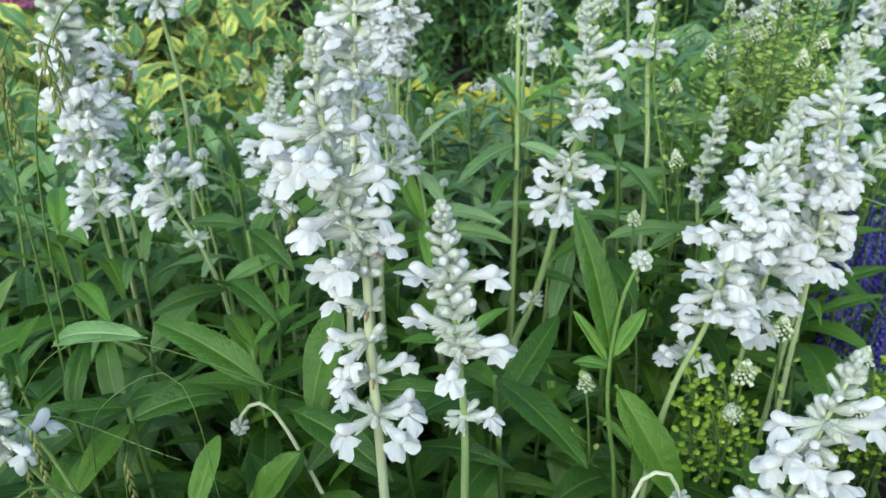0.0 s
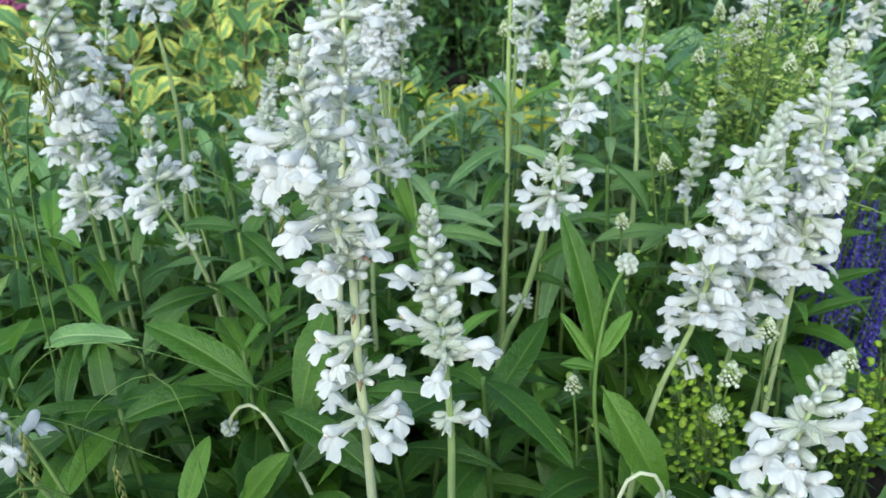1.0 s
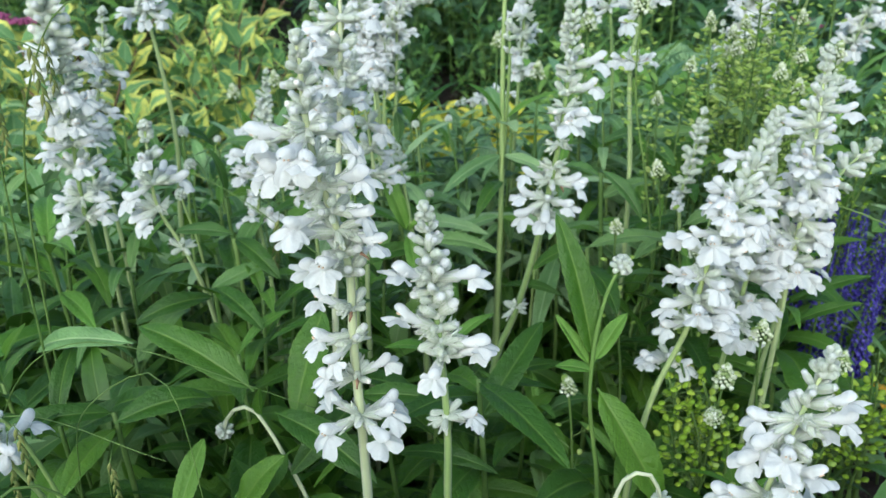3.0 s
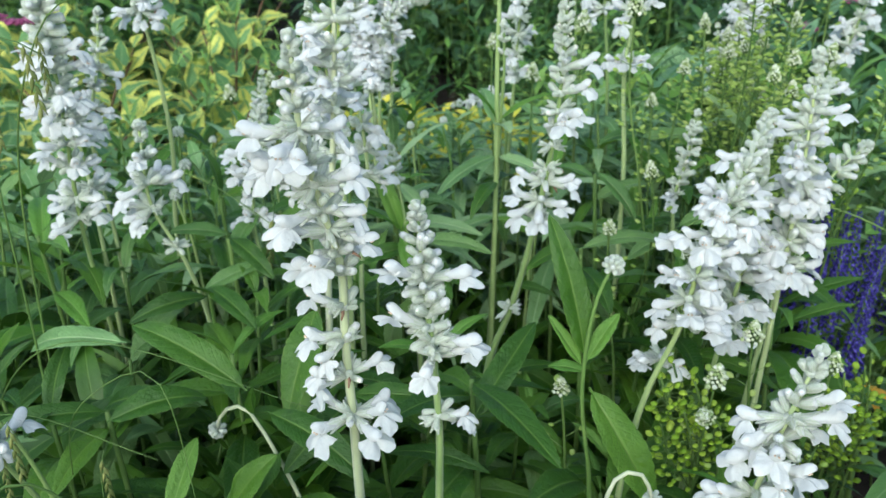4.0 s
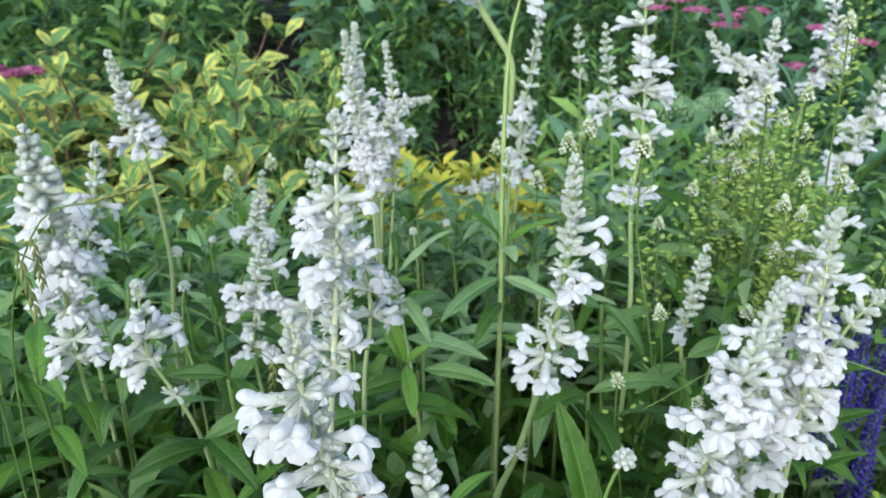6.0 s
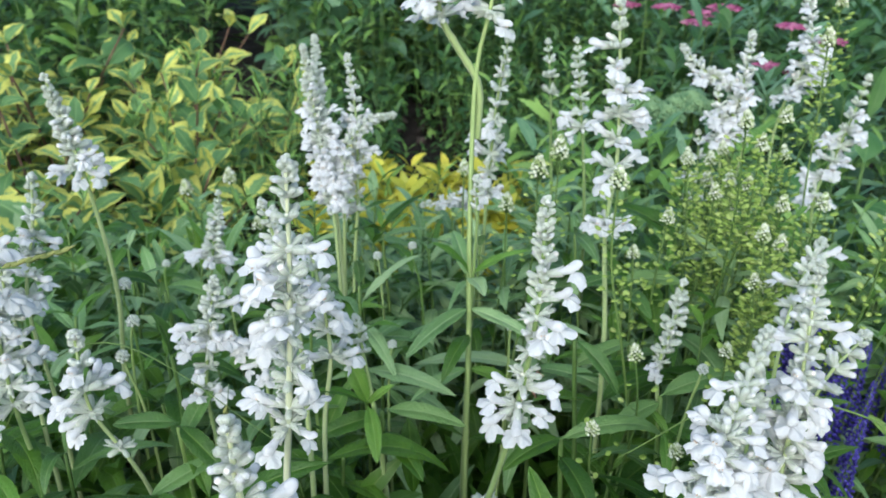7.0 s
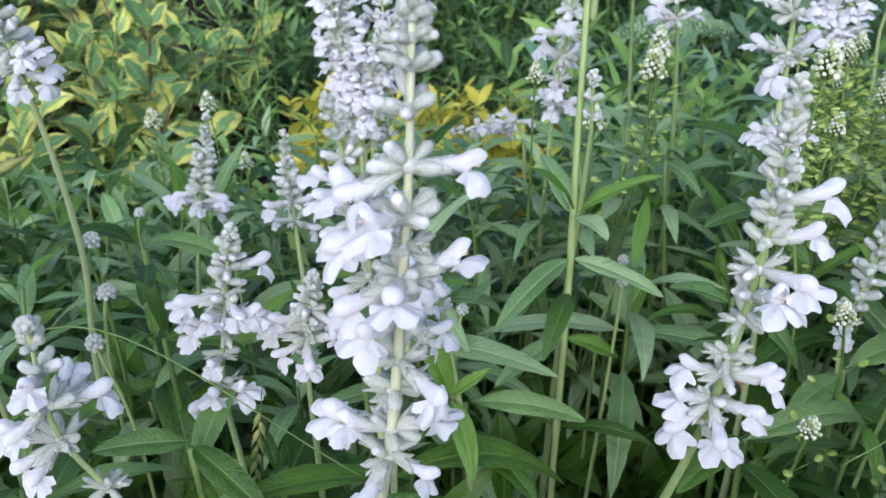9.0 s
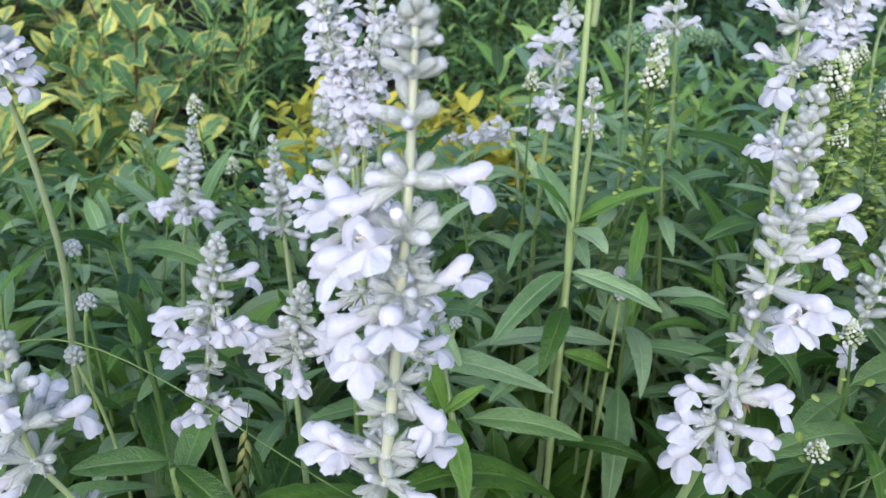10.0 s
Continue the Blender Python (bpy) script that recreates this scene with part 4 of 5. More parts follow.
for knob, size in (
        ((-0.009, 0.640, 0.342), 0.0027),
        ((0.017, 0.660, 0.341), 0.0027),
        ((-0.175, 0.680, 0.319), 0.0027),
        ((0.096, 0.600, 0.315), 0.0027),
        ((0.222, 0.620, 0.348), 0.0027),
        ((0.174, 0.460, 0.352), 0.0027),
        ((0.002, 0.560, 0.313), 0.0027),
        ((0.079, 0.550, 0.331), 0.0027),
        ((-0.169, 0.565, 0.357), 0.0036),
        ((-0.165, 0.532, 0.323), 0.0036),
        ((-0.162, 0.550, 0.338), 0.0036),
        ((-0.116, 0.620, 0.324), 0.0027),
        ((-0.043, 0.520, 0.393), 0.0027),
        ((0.043, 0.800, 0.318), 0.0027),
):
    x, y, z = knob
    bud_stem([knob, (x + rnd.uniform(-.002, .002), y, z - .006), (x + rnd.uniform(-.006, .006), y + .004, z - .03)], (x + rnd.uniform(-.015, .015), y + .02, 0), size, [], "thin young salvia stem with a small white bud")


def hero_shoot(foot, top, leaves):
    """A leafy shoot whose leaves stand just so."""
    o = Vector(foot)
    ob = thing("salvia_shoot", o, "leafy green salvia shoot with lance-shaped leaves", "plant", "leafy salvia shoots")
    g = Geo()
    path = curve_points([foot, tuple(Vector(foot).lerp(Vector(top), .6) + Vector((.005, 0, .01))), top], 24)
    tube(g, path - np.array(o), np.linspace(.0024, .0013, 24), 7)
    part("stem", g.mesh("stem", [STEM_GREEN]), ob)
    for base, tip, w, fold, arch, mat in leaves:
        set_leaf(ob, o, base, tip, w, fold, arch, mat)


hero_shoot((.03, .34, 0), (.026, .335, .30), [((.026, .335, .298), (.060, .27, .297), .0145, .3, .4, LEAF), ((.026, .336, .275), (.062, .385, .304), .015, .3, .3, LEAF), ((.026, .335, .29), (-.012, .30, .30), .013, .3, .5, LEAF), ((.026, .335, .25), (.0, .28, .255), .016, .3, .4, LEAF)])
hero_shoot((-.11, .28, 0), (-.108, .285, .262), [((-.108, .285, .262), (-.145, .25, .268), .013, .3, .5, LEAF), ((-.108, .285, .26), (-.082, .25, .262), .014, .3, .5, LEAF), ((-.108, .285, .25), (-.12, .235, .24), .016, .3, .5, LEAF), ((-.108, .285, .262), (-.10, .31, .285), .011, .4, .3, LEAF_YOUNG)])
hero_shoot((.04, .27, 0), (.04, .265, .25), [((.04, .265, .25), (.07, .225, .255), .015, .3, .5, LEAF), ((.04, .265, .25), (.012, .225, .252), .016, .3, .5, LEAF), ((.04, .265, .24), (.05, .215, .235), .016, .3, .5, LEAF)])


hero_shoot((-.01, .53, 0), (-.004, .503, .300), [((-.002, .500, .303), (.046, .485, .300), .0105, .3, .5, LEAF_SAGE), ((.012, .510, .292), (.015, .500, .240), .0140, .3, .3, LEAF), ((-.004, .503, .298), (-.045, .49, .290), .012, .3, .4, LEAF), ((-.004, .503, .285), (.02, .46, .280), .013, .3, .4, LEAF)])
hero_shoot((.10, .46, 0), (.094, .442, .322), [((.092, .440, .322), (.158, .460, .306), .0105, .3, .9, LEAF_SAGE), ((.094, .442, .322), (.060, .42, .318), .011, .3, .6, LEAF), ((.094, .442, .31), (.105, .40, .300), .013, .3, .5, LEAF)])
hero_shoot((.12, .51, 0), (.111, .502, .348), [((.111, .500, .350), (.134, .480, .324), .0100, .4, .5, LEAF_SAGE), ((.111, .502, .345), (.085, .51, .350), .009, .4, .6, LEAF_SAGE), ((.111, .502, .33), (.15, .52, .335), .011, .3, .6, LEAF_SAGE)])
hero_shoot((.165, .50, 0), (.164, .492, .314), [((.163, .490, .316), (.214, .500, .322), .0130, .3, .6, LEAF_SAGE), ((.164, .492, .31), (.13, .475, .300), .012, .3, .5, LEAF_SAGE), ((.164, .492, .295), (.19, .45, .288), .013, .3, .5, LEAF)])
hero_shoot((-.11, .47, 0), (-.114, .458, .322), [((-.114, .460, .324), (-.146, .450, .330), .0100, .3, .5, LEAF_SAGE), ((-.114, .460, .322), (-.084, .435, .306), .0110, .3, .5, LEAF), ((-.114, .458, .31), (-.10, .50, .325), .011, .3, .5, LEAF_SAGE)])
hero_shoot((-.12, .44, 0), (-.120, .425, .306), [((-.122, .420, .306), (-.090, .445, .312), .0100, .3, .4, LEAF_SAGE), ((-.118, .420, .308), (-.086, .388, .298), .0120, .3, .5, LEAF), ((-.12, .425, .30), (-.158, .40, .296), .012, .3, .5, LEAF)])
hero_shoot((-.15, .62, 0), (-.155, .602, .334), [((-.158, .600, .337), (-.188, .580, .352), .0090, .3, .9, LEAF), ((-.153, .600, .338), (-.108, .580, .334), .0090, .3, .9, LEAF_SAGE), ((-.155, .602, .325), (-.15, .56, .325), .010, .3, .5, LEAF)])
hero_shoot((-.135, .55, 0), (-.138, .542, .318), [((-.138, .540, .320), (-.142, .525, .358), .0090, .4, .4, LEAF_SAGE), ((-.138, .542, .318), (-.105, .53, .325), .009, .4, .5, LEAF)])
hero_shoot((.165, .60, 0), (.160, .585, .348), [((.158, .580, .350), (.196, .570, .352), .0140, .3, .4, LEAF_SAGE), ((.160, .585, .35), (.125, .57, .348), .010, .3, .5, LEAF_SAGE), ((.160, .585, .34), (.17, .545, .338), .010, .3, .5, LEAF_SAGE)])
hero_shoot((-.15, .35, 0), (-.149, .333, .284), [((-.149, .331, .287), (-.096, .310, .302), .0115, .3, .8, LEAF), ((-.149, .333, .284), (-.195, .31, .288), .012, .3, .5, LEAF), ((-.149, .333, .275), (-.16, .29, .268), .013, .3, .4, LEAF)])
hero_shoot((-.03, .345, 0), (-.032, .332, .292), [((-.031, .330, .295), (.014, .320, .297), .0110, .3, .5, LEAF), ((-.032, .332, .29), (-.06, .30, .272), .013, .3, .4, LEAF), ((-.082, .287, .262), (-.060, .290, .290), .0140, .25, .3, LEAF)])


# ---- leafy salvia shoots ----
def salvia_shoot(foot, top, size, kit, young=True, nodes=5):
    o = Vector(foot)
    t = Vector(top)
    ob = thing("salvia_shoot", o, "leafy green salvia shoot with lance-shaped leaves" if kit in (SALVIA_LEAVES, YOUNG_LEAVES) else "leafy salvia shoot with grey-green leaves coloured as if lit", "plant", "leafy salvia shoots")
    mid = o.lerp(t, .5) + Vector((rnd.uniform(-.012, .012), rnd.uniform(-.012, .012), 0))
    path = curve_points([tuple(o), tuple(mid), tuple(t)], 24)
    g = Geo()
    tube(g, path - np.array(o), np.interp(np.linspace(0, 1, 24), [0, 1], [.0022, .0011]), 6)
    part("stem", g.mesh("stem", [STEM_GREEN]), ob)
    az, drop = rnd.uniform(0, 180), 0.0
    tall = (t - o).length
    for k in range(nodes):
        p = path[max(2, min(23, int((1 - drop / tall) * 23 + .5)))]
        ln = size * (.55, .82, 1.0, 1.05, 1.0, .95, .9)[k] * rnd.uniform(.82, 1.15)
        leaf_pair(ob, o, p, ln, az, YOUNG_LEAVES if (k == 0 and young) else kit, el=(50, 34, 20, 10, 2, -4, -8)[k])
        drop += (.008, .016, .024, .030, .034, .036, .036)[k] * rnd.uniform(.8, 1.2)
        az += 90 + rnd.uniform(-18, 18)
    return ob


def in_gap(x, y):
    """The shaded hollow between the shoots."""
    return -.01 < x - .12 * (y - .5) < .135 and .44 < y < .67


yy = .16
while yy < .98:
    xx = -.50 + rnd.uniform(0, .05)
    step = .062 + .034 * yy
    while xx < .52:
        x, y = xx + rnd.uniform(-.025, .025), yy + rnd.uniform(-.022, .022)
        xx += step
        if abs(x) > .15 + y * .5 or (x > .23 and .38 < y < .70):
            continue
        if in_gap(x, y):
            continue
        h = .235 + .065 * min(1, max(0, (y - .2) / .3)) + rnd.uniform(-.05, .025)
        if y > .7:
            h -= .02
        if y < .31:
            h -= .03
        if -.02 < x < .15 and .3 < y < .54:
            h -= .085
        if -.19 < x < -.04 and .50 < y < .69:
            h = min(h, .262)
        # Leaf colours turn paler with distance to carry the stronger light there.
        kit = SALVIA_LEAVES if rnd.random() < max(.2, 1.3 - 1.7 * y) else GREY_LIT_LEAVES if y > .56 else SAGE_LEAVES
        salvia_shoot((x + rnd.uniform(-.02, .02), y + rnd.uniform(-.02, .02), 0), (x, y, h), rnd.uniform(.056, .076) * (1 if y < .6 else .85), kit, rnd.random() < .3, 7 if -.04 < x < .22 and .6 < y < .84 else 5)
    yy += step * .92


for foot, top, size, kit in (((-.215, .50, 0), (-.234, .473, .318), .085, YOUNG_LEAVES), ((-.19, .57, 0), (-.208, .564, .27), .07, YOUNG_LEAVES), ((-.15, .60, 0), (-.15, .57, .30), .075, SALVIA_LEAVES), ((.10, .60, 0), (.095, .58, .32), .075, GREY_LIT_LEAVES),
                             ((.20, .60, 0), (.20, .59, .33), .08, GREY_LIT_LEAVES), ((-.03, .58, 0), (-.02, .58, .31), .07, GREY_LIT_LEAVES), ((.0, .40, 0), (.01, .38, .285), .07, SALVIA_LEAVES), ((.16, .45, 0), (.155, .44, .29), .07, SALVIA_LEAVES), ((-.10, .40, 0), (-.10, .385, .285), .075, SALVIA_LEAVES)):
    salvia_shoot(foot, top, size, kit, True, 5)


for k in range(26):
    y = rnd.uniform(.57, .86)
    x = rnd.uniform(-.10, .06 + .30 * y)
    if in_gap(x, y) or (x < -.04 and y < .70):
        continue
    salvia_shoot((x + rnd.uniform(-.01, .01), y + .01, 0), (x, y, .350 - .10 * (y - .57) + rnd.uniform(-.03, .012)), rnd.uniform(.056, .074), GREY_LIT_LEAVES if k % 5 else SALVIA_LEAVES, k % 4 == 0, 7 if -.04 < x < .22 else 5)
for k in range(46):
    y = rnd.uniform(.19, .52)
    x = rnd.uniform(-.14 - .45 * y, min(.22, .10 + .42 * y))
    if in_gap(x, y):
        continue
    salvia_shoot((x + rnd.uniform(-.01, .01), y + .01, 0), (x, y, rnd.uniform(.15, .215) + .05 * max(0, min(1, (y - .3) / .2))), rnd.uniform(.05, .07), SALVIA_LEAVES, k % 4 == 0, 5)
for k in range(12):
    x, y = rnd.uniform(-.22, .26), rnd.uniform(.5, .85)
    if in_gap(x, y) or (-.19 < x < -.04 and y < .70):
        continue
    salvia_shoot((x, y + .01, 0), (x, y, rnd.uniform(.27, .33)), rnd.uniform(.055, .07), YOUNG_LEAVES if k % 2 else SALVIA_LEAVES, True, 4)


# ---- joined foliage for what is too far to pick apart ----
def shoot_mass(name, label, category, n, area, height, leaf, wide, mats, per=14, spread=.5, stem_mat=None, seed=1, rows=5, cols=3, lean=.25, arch=(.1, .7), kind="stuff", widest=.42, hump=None, rise=58):
    """Many leafy shoots in one mesh; area is (x0, x1, y0, y1)."""
    r = random.Random(seed)
    g = Geo()
    for _ in range(n):
        x, y = r.uniform(area[0], area[1]), r.uniform(area[2], area[3])
        h = r.uniform(*height)
        if hump:
            h *= max(.25, hump(x, y))
        top = Vector((x + r.uniform(-lean, lean) * h, y + r.uniform(-lean, lean) * h, h))
        base = Vector((x, y, -.01))
        if stem_mat is not None:
            tube(g, curve_points([tuple(base), tuple(base.lerp(top, .5) + Vector((r.uniform(-.01, .01), 0, 0))), tuple(top)], 5), [.0014, .0013, .0012, .0010, .0007], 4, len(mats))
        for k in range(per):
            s = 1 - (k / per) ** 1.5 * .85
            p = base.lerp(top, s)
            a = k * 2.4 + r.uniform(-.5, .5)
            e = radians(rise * (max(0, s - .62) / .38) ** 1.4 + r.uniform(-16, 16))
            d = (math.cos(a) * math.cos(e), math.sin(a) * math.cos(e), math.sin(e))
            ln = r.uniform(*leaf)
            leaf_shape(g, ln, ln * r.uniform(*wide), r.uniform(*arch), r.uniform(.1, .5), widest, 0, r.uniform(-.6, .6), .05, rows, cols, .08, towards(p, d, (r.uniform(-.3, .3), r.uniform(-.3, .3), 1)), r.randrange(len(mats)), seed=k)
    ob = new(name, g.mesh(name, list(mats) + ([stem_mat] if stem_mat is not None else [])))
    return tagged(ob, label, category, kind=kind)


GREEN_UNDER = "dense green salvia leaves below the flower stems"
# Unseen leaves behind and below the camera, added to block low frontal light.
shoot_mass("salvia_understorey", GREEN_UNDER, "plant", 520, (-.75, .75, -.75, .15), (.25, .33), (.05, .08), (.2, .27), [LEAF_MASS], 14, seed=34, stem_mat=STEM_GREEN)
shoot_mass("salvia_understorey", GREEN_UNDER, "plant", 170, (-.30, .22, .17, .33), (.08, .19), (.045, .075), (.22, .30), [LEAF_MASS], 16, seed=31, stem_mat=STEM_GREEN, rows=8, cols=5)
shoot_mass("salvia_understorey", GREEN_UNDER, "plant", 230, (-.42, .24, .33, .62), (.12, .265), (.045, .075), (.19, .26), [LEAF_MASS] * 5 + [GREY_LIT_MASS, YOUNG_MASS], 16, seed=33, stem_mat=STEM_GREEN, rows=8, cols=5, hump=lambda x, y: (.42 if y < .55 else .6) if in_gap(x, y) else .65 if x > .10 and y < .45 else .75 if x > .14 else .6 if x > -.02 and y < .46 else .9)
shoot_mass("salvia_understorey", GREEN_UNDER, "plant", 70, (-.03, .20, .50, .80), (.07, .15), (.05, .08), (.24, .32), [LEAF_MASS], 14, seed=35, stem_mat=STEM_GREEN, rows=7, cols=5)
shoot_mass("salvia_understorey", "dense grey-green salvia leaves below the flower stems", "plant", 380, (-.50, .54, .62, 1.04), (.14, .30), (.038, .066), (.18, .25), [GREY_LIT_MASS] * 3 + [LEAF_MASS, YOUNG_MASS], 18, seed=32, stem_mat=STEM_GREEN, rows=7, cols=5, hump=lambda x, y: .4 if in_gap(x, y - .08) else 1 - 1.5 * max(0, y - .74))


# ---- variegated shrubs ----
def variegated_shrub(x, y, h, shoots, size, spread):
    o = Vector((x, y, 0))
    ob = thing("variegated_shrub", o, "shrub with green leaves edged in yellow", "shrub", "variegated shrubs")
    for _ in range(shoots):
        t = Vector((x + rnd.uniform(-spread, spread), y + rnd.uniform(-spread, spread), h * rnd.uniform(.6, 1.0)))
        b = o + Vector((rnd.uniform(-.03, .03), rnd.uniform(-.03, .03), 0))
        path = curve_points([tuple(b), tuple(b.lerp(t, .5) + Vector((0, 0, .03))), tuple(t)], 14)
        g = Geo()
        tube(g, path - np.array(o), np.linspace(.004, .0016, 14), 6)
        part("branch", g.mesh("branch", [WOOD]), ob, label="brown woody branch")
        az = rnd.uniform(0, 180)
        for k in range(4):
            p = path[13 - 3 * k if k < 4 else 2]
            leaf_pair(ob, o, p, size * rnd.uniform(.75, 1.15) * (.7 if k == 0 else 1), az, VARI_LEAVES, el=56 - 17 * k, up=(rnd.uniform(-.5, .5), -.35, 1))
            az += 90
    return ob


for x, y, h, n, sp in ((-.50, 1.10, .22, 7, .13), (-.30, 1.26, .21, 7, .13), (-.56, 1.34, .28, 8, .14), (-.36, 1.52, .27, 8, .13), (-.64, 1.64, .33, 8, .15), (-.44, 1.82, .33, 7, .15), (-.80, 1.40, .31, 6, .14), (-.26, 1.72, .22, 4, .08)):
    variegated_shrub(x, y, h, n, .080, sp)
shoot_mass("variegated_foliage", "inner leaves of the yellow-edged shrubs", "shrub", 150, (-1.25, -.24, 1.05, 2.05), (.08, .22), (.05, .08), (.44, .58), [VARI_FAR], 12, seed=3, stem_mat=WOOD, rows=7, cols=5, widest=.48)
shoot_mass("weedy_foliage", "thin weedy shoots with narrow light green leaves", "weeds", 26, (-.55, .02, .95, 1.5), (.10, .24), (.03, .06), (.07, .14), [MIDLEAF], 18, seed=4, stem_mat=STEM_GREEN)
shoot_mass("weedy_foliage", "thin weedy shoots with narrow light green leaves", "weeds", 22, (-.45, -.16, 1.3, 1.7), (.22, .34), (.03, .06), (.05, .1), [MIDLEAF], 20, seed=14, stem_mat=STEM_GREEN)

# dark border shrubs round the bare soil, and the planting behind
shoot_mass("dark_shrub_foliage", "dark green shrub with small narrow leaves", "shrub", 420, (-.25, .75, 2.15, 3.3), (.16, .36), (.03, .06), (.18, .32), [DARKLEAF] * 4 + [MIDLEAF], 16, seed=5, stem_mat=STEM_GREEN)
shoot_mass("dark_shrub_foliage", "dark green low shrub with small narrow leaves", "shrub", 170, (.12, .62, 1.5, 2.2), (.08, .24), (.025, .05), (.18, .32), [DARKLEAF] * 3 + [MIDLEAF], 14, seed=6, stem_mat=STEM_GREEN)
shoot_mass("dark_shrub_foliage", "dark green low shrub with small narrow leaves", "shrub", 70, (-.25, .0, 1.55, 2.2), (.06, .20), (.025, .05), (.18, .32), [DARKLEAF] * 3 + [MIDLEAF], 14, seed=16, stem_mat=STEM_GREEN)
shoot_mass("low_weeds", "small green weeds on dark soil", "weeds", 90, (-.15, .5, 1.35, 2.3), (.02, .08), (.02, .04), (.2, .4), [DARKLEAF, MIDLEAF], 8, seed=7)
shoot_mass("yellow_ground_cover", "low mounds of yellow-green leaves", "ground cover", 150, (-.12, .22, 1.18, 1.46), (.08, .165), (.025, .045), (.35, .5), [YELLOWLEAF], 12, seed=8, stem_mat=STEM_GREEN)
shoot_mass("yellow_bush_foliage", "bush with yellow-green lobed leaves", "shrub", 90, (-.32, .22, 2.55, 3.1), (.30, .46), (.05, .09), (.4, .6), [YELLOWLEAF, MIDLEAF, MIDLEAF], 10, seed=9, stem_mat=STEM_GREEN)
shoot_mass("blue_green_bush_foliage", "bush with broad blue-green leaves", "shrub", 80, (-.35, .30, 2.3, 2.9), (.2, .40), (.06, .10), (.4, .55), [BLUELEAF], 9, seed=10, stem_mat=STEM_GREEN)
shoot_mass("back_hedge_foliage", "dark green hedge behind the flower border", "hedge", 900, (-2.6, 2.6, 3.0, 4.6), (.3, .75), (.06, .11), (.3, .5), [DARKLEAF, DARKLEAF, MIDLEAF], 14, seed=11)
shoot_mass("border_foliage", "mixed green leaves of border plants", "plant", 260, (-1.6, -.55, 1.7, 3.0), (.2, .42), (.04, .08), (.2, .4), [DARKLEAF, MIDLEAF, DARKLEAF], 14, seed=12, stem_mat=STEM_GREEN)
shoot_mass("border_foliage", "mixed green leaves of border plants", "plant", 330, (.55, 1.7, 1.2, 3.0), (.16, .34), (.05, .09), (.2, .36), [DARKLEAF, BLUELEAF, DARKLEAF], 13, seed=13, stem_mat=STEM_GREEN)
shoot_mass("border_foliage", "mixed green leaves of border plants", "plant", 170, (.2, .95, .95, 1.5), (.12, .26), (.04, .08), (.18, .3), [MIDLEAF, BLUELEAF], 13, seed=15, stem_mat=STEM_GREEN)
shoot_mass("border_foliage", "low green leaves between the salvia stems", "plant", 130, (-.55, .6, .62, 1.12), (.10, .22), (.03, .06), (.14, .24), [MIDLEAF, BLUELEAF], 12, seed=17, stem_mat=STEM_GREEN)
shoot_mass("border_foliage", "mixed green leaves of border plants", "plant", 60, (-1.1, -.5, .7, 1.1), (.12, .24), (.04, .07), (.18, .3), [MIDLEAF], 12, seed=18, stem_mat=STEM_GREEN)


shoot_mass("cress_foliage", "small light green leaves of the cress", "weeds", 60, (.23, .44, .60, .90), (.24, .37), (.014, .03), (.28, .45), [MIDLEAF, YOUNG_MASS], 16, seed=19, stem_mat=STEM_GREEN)


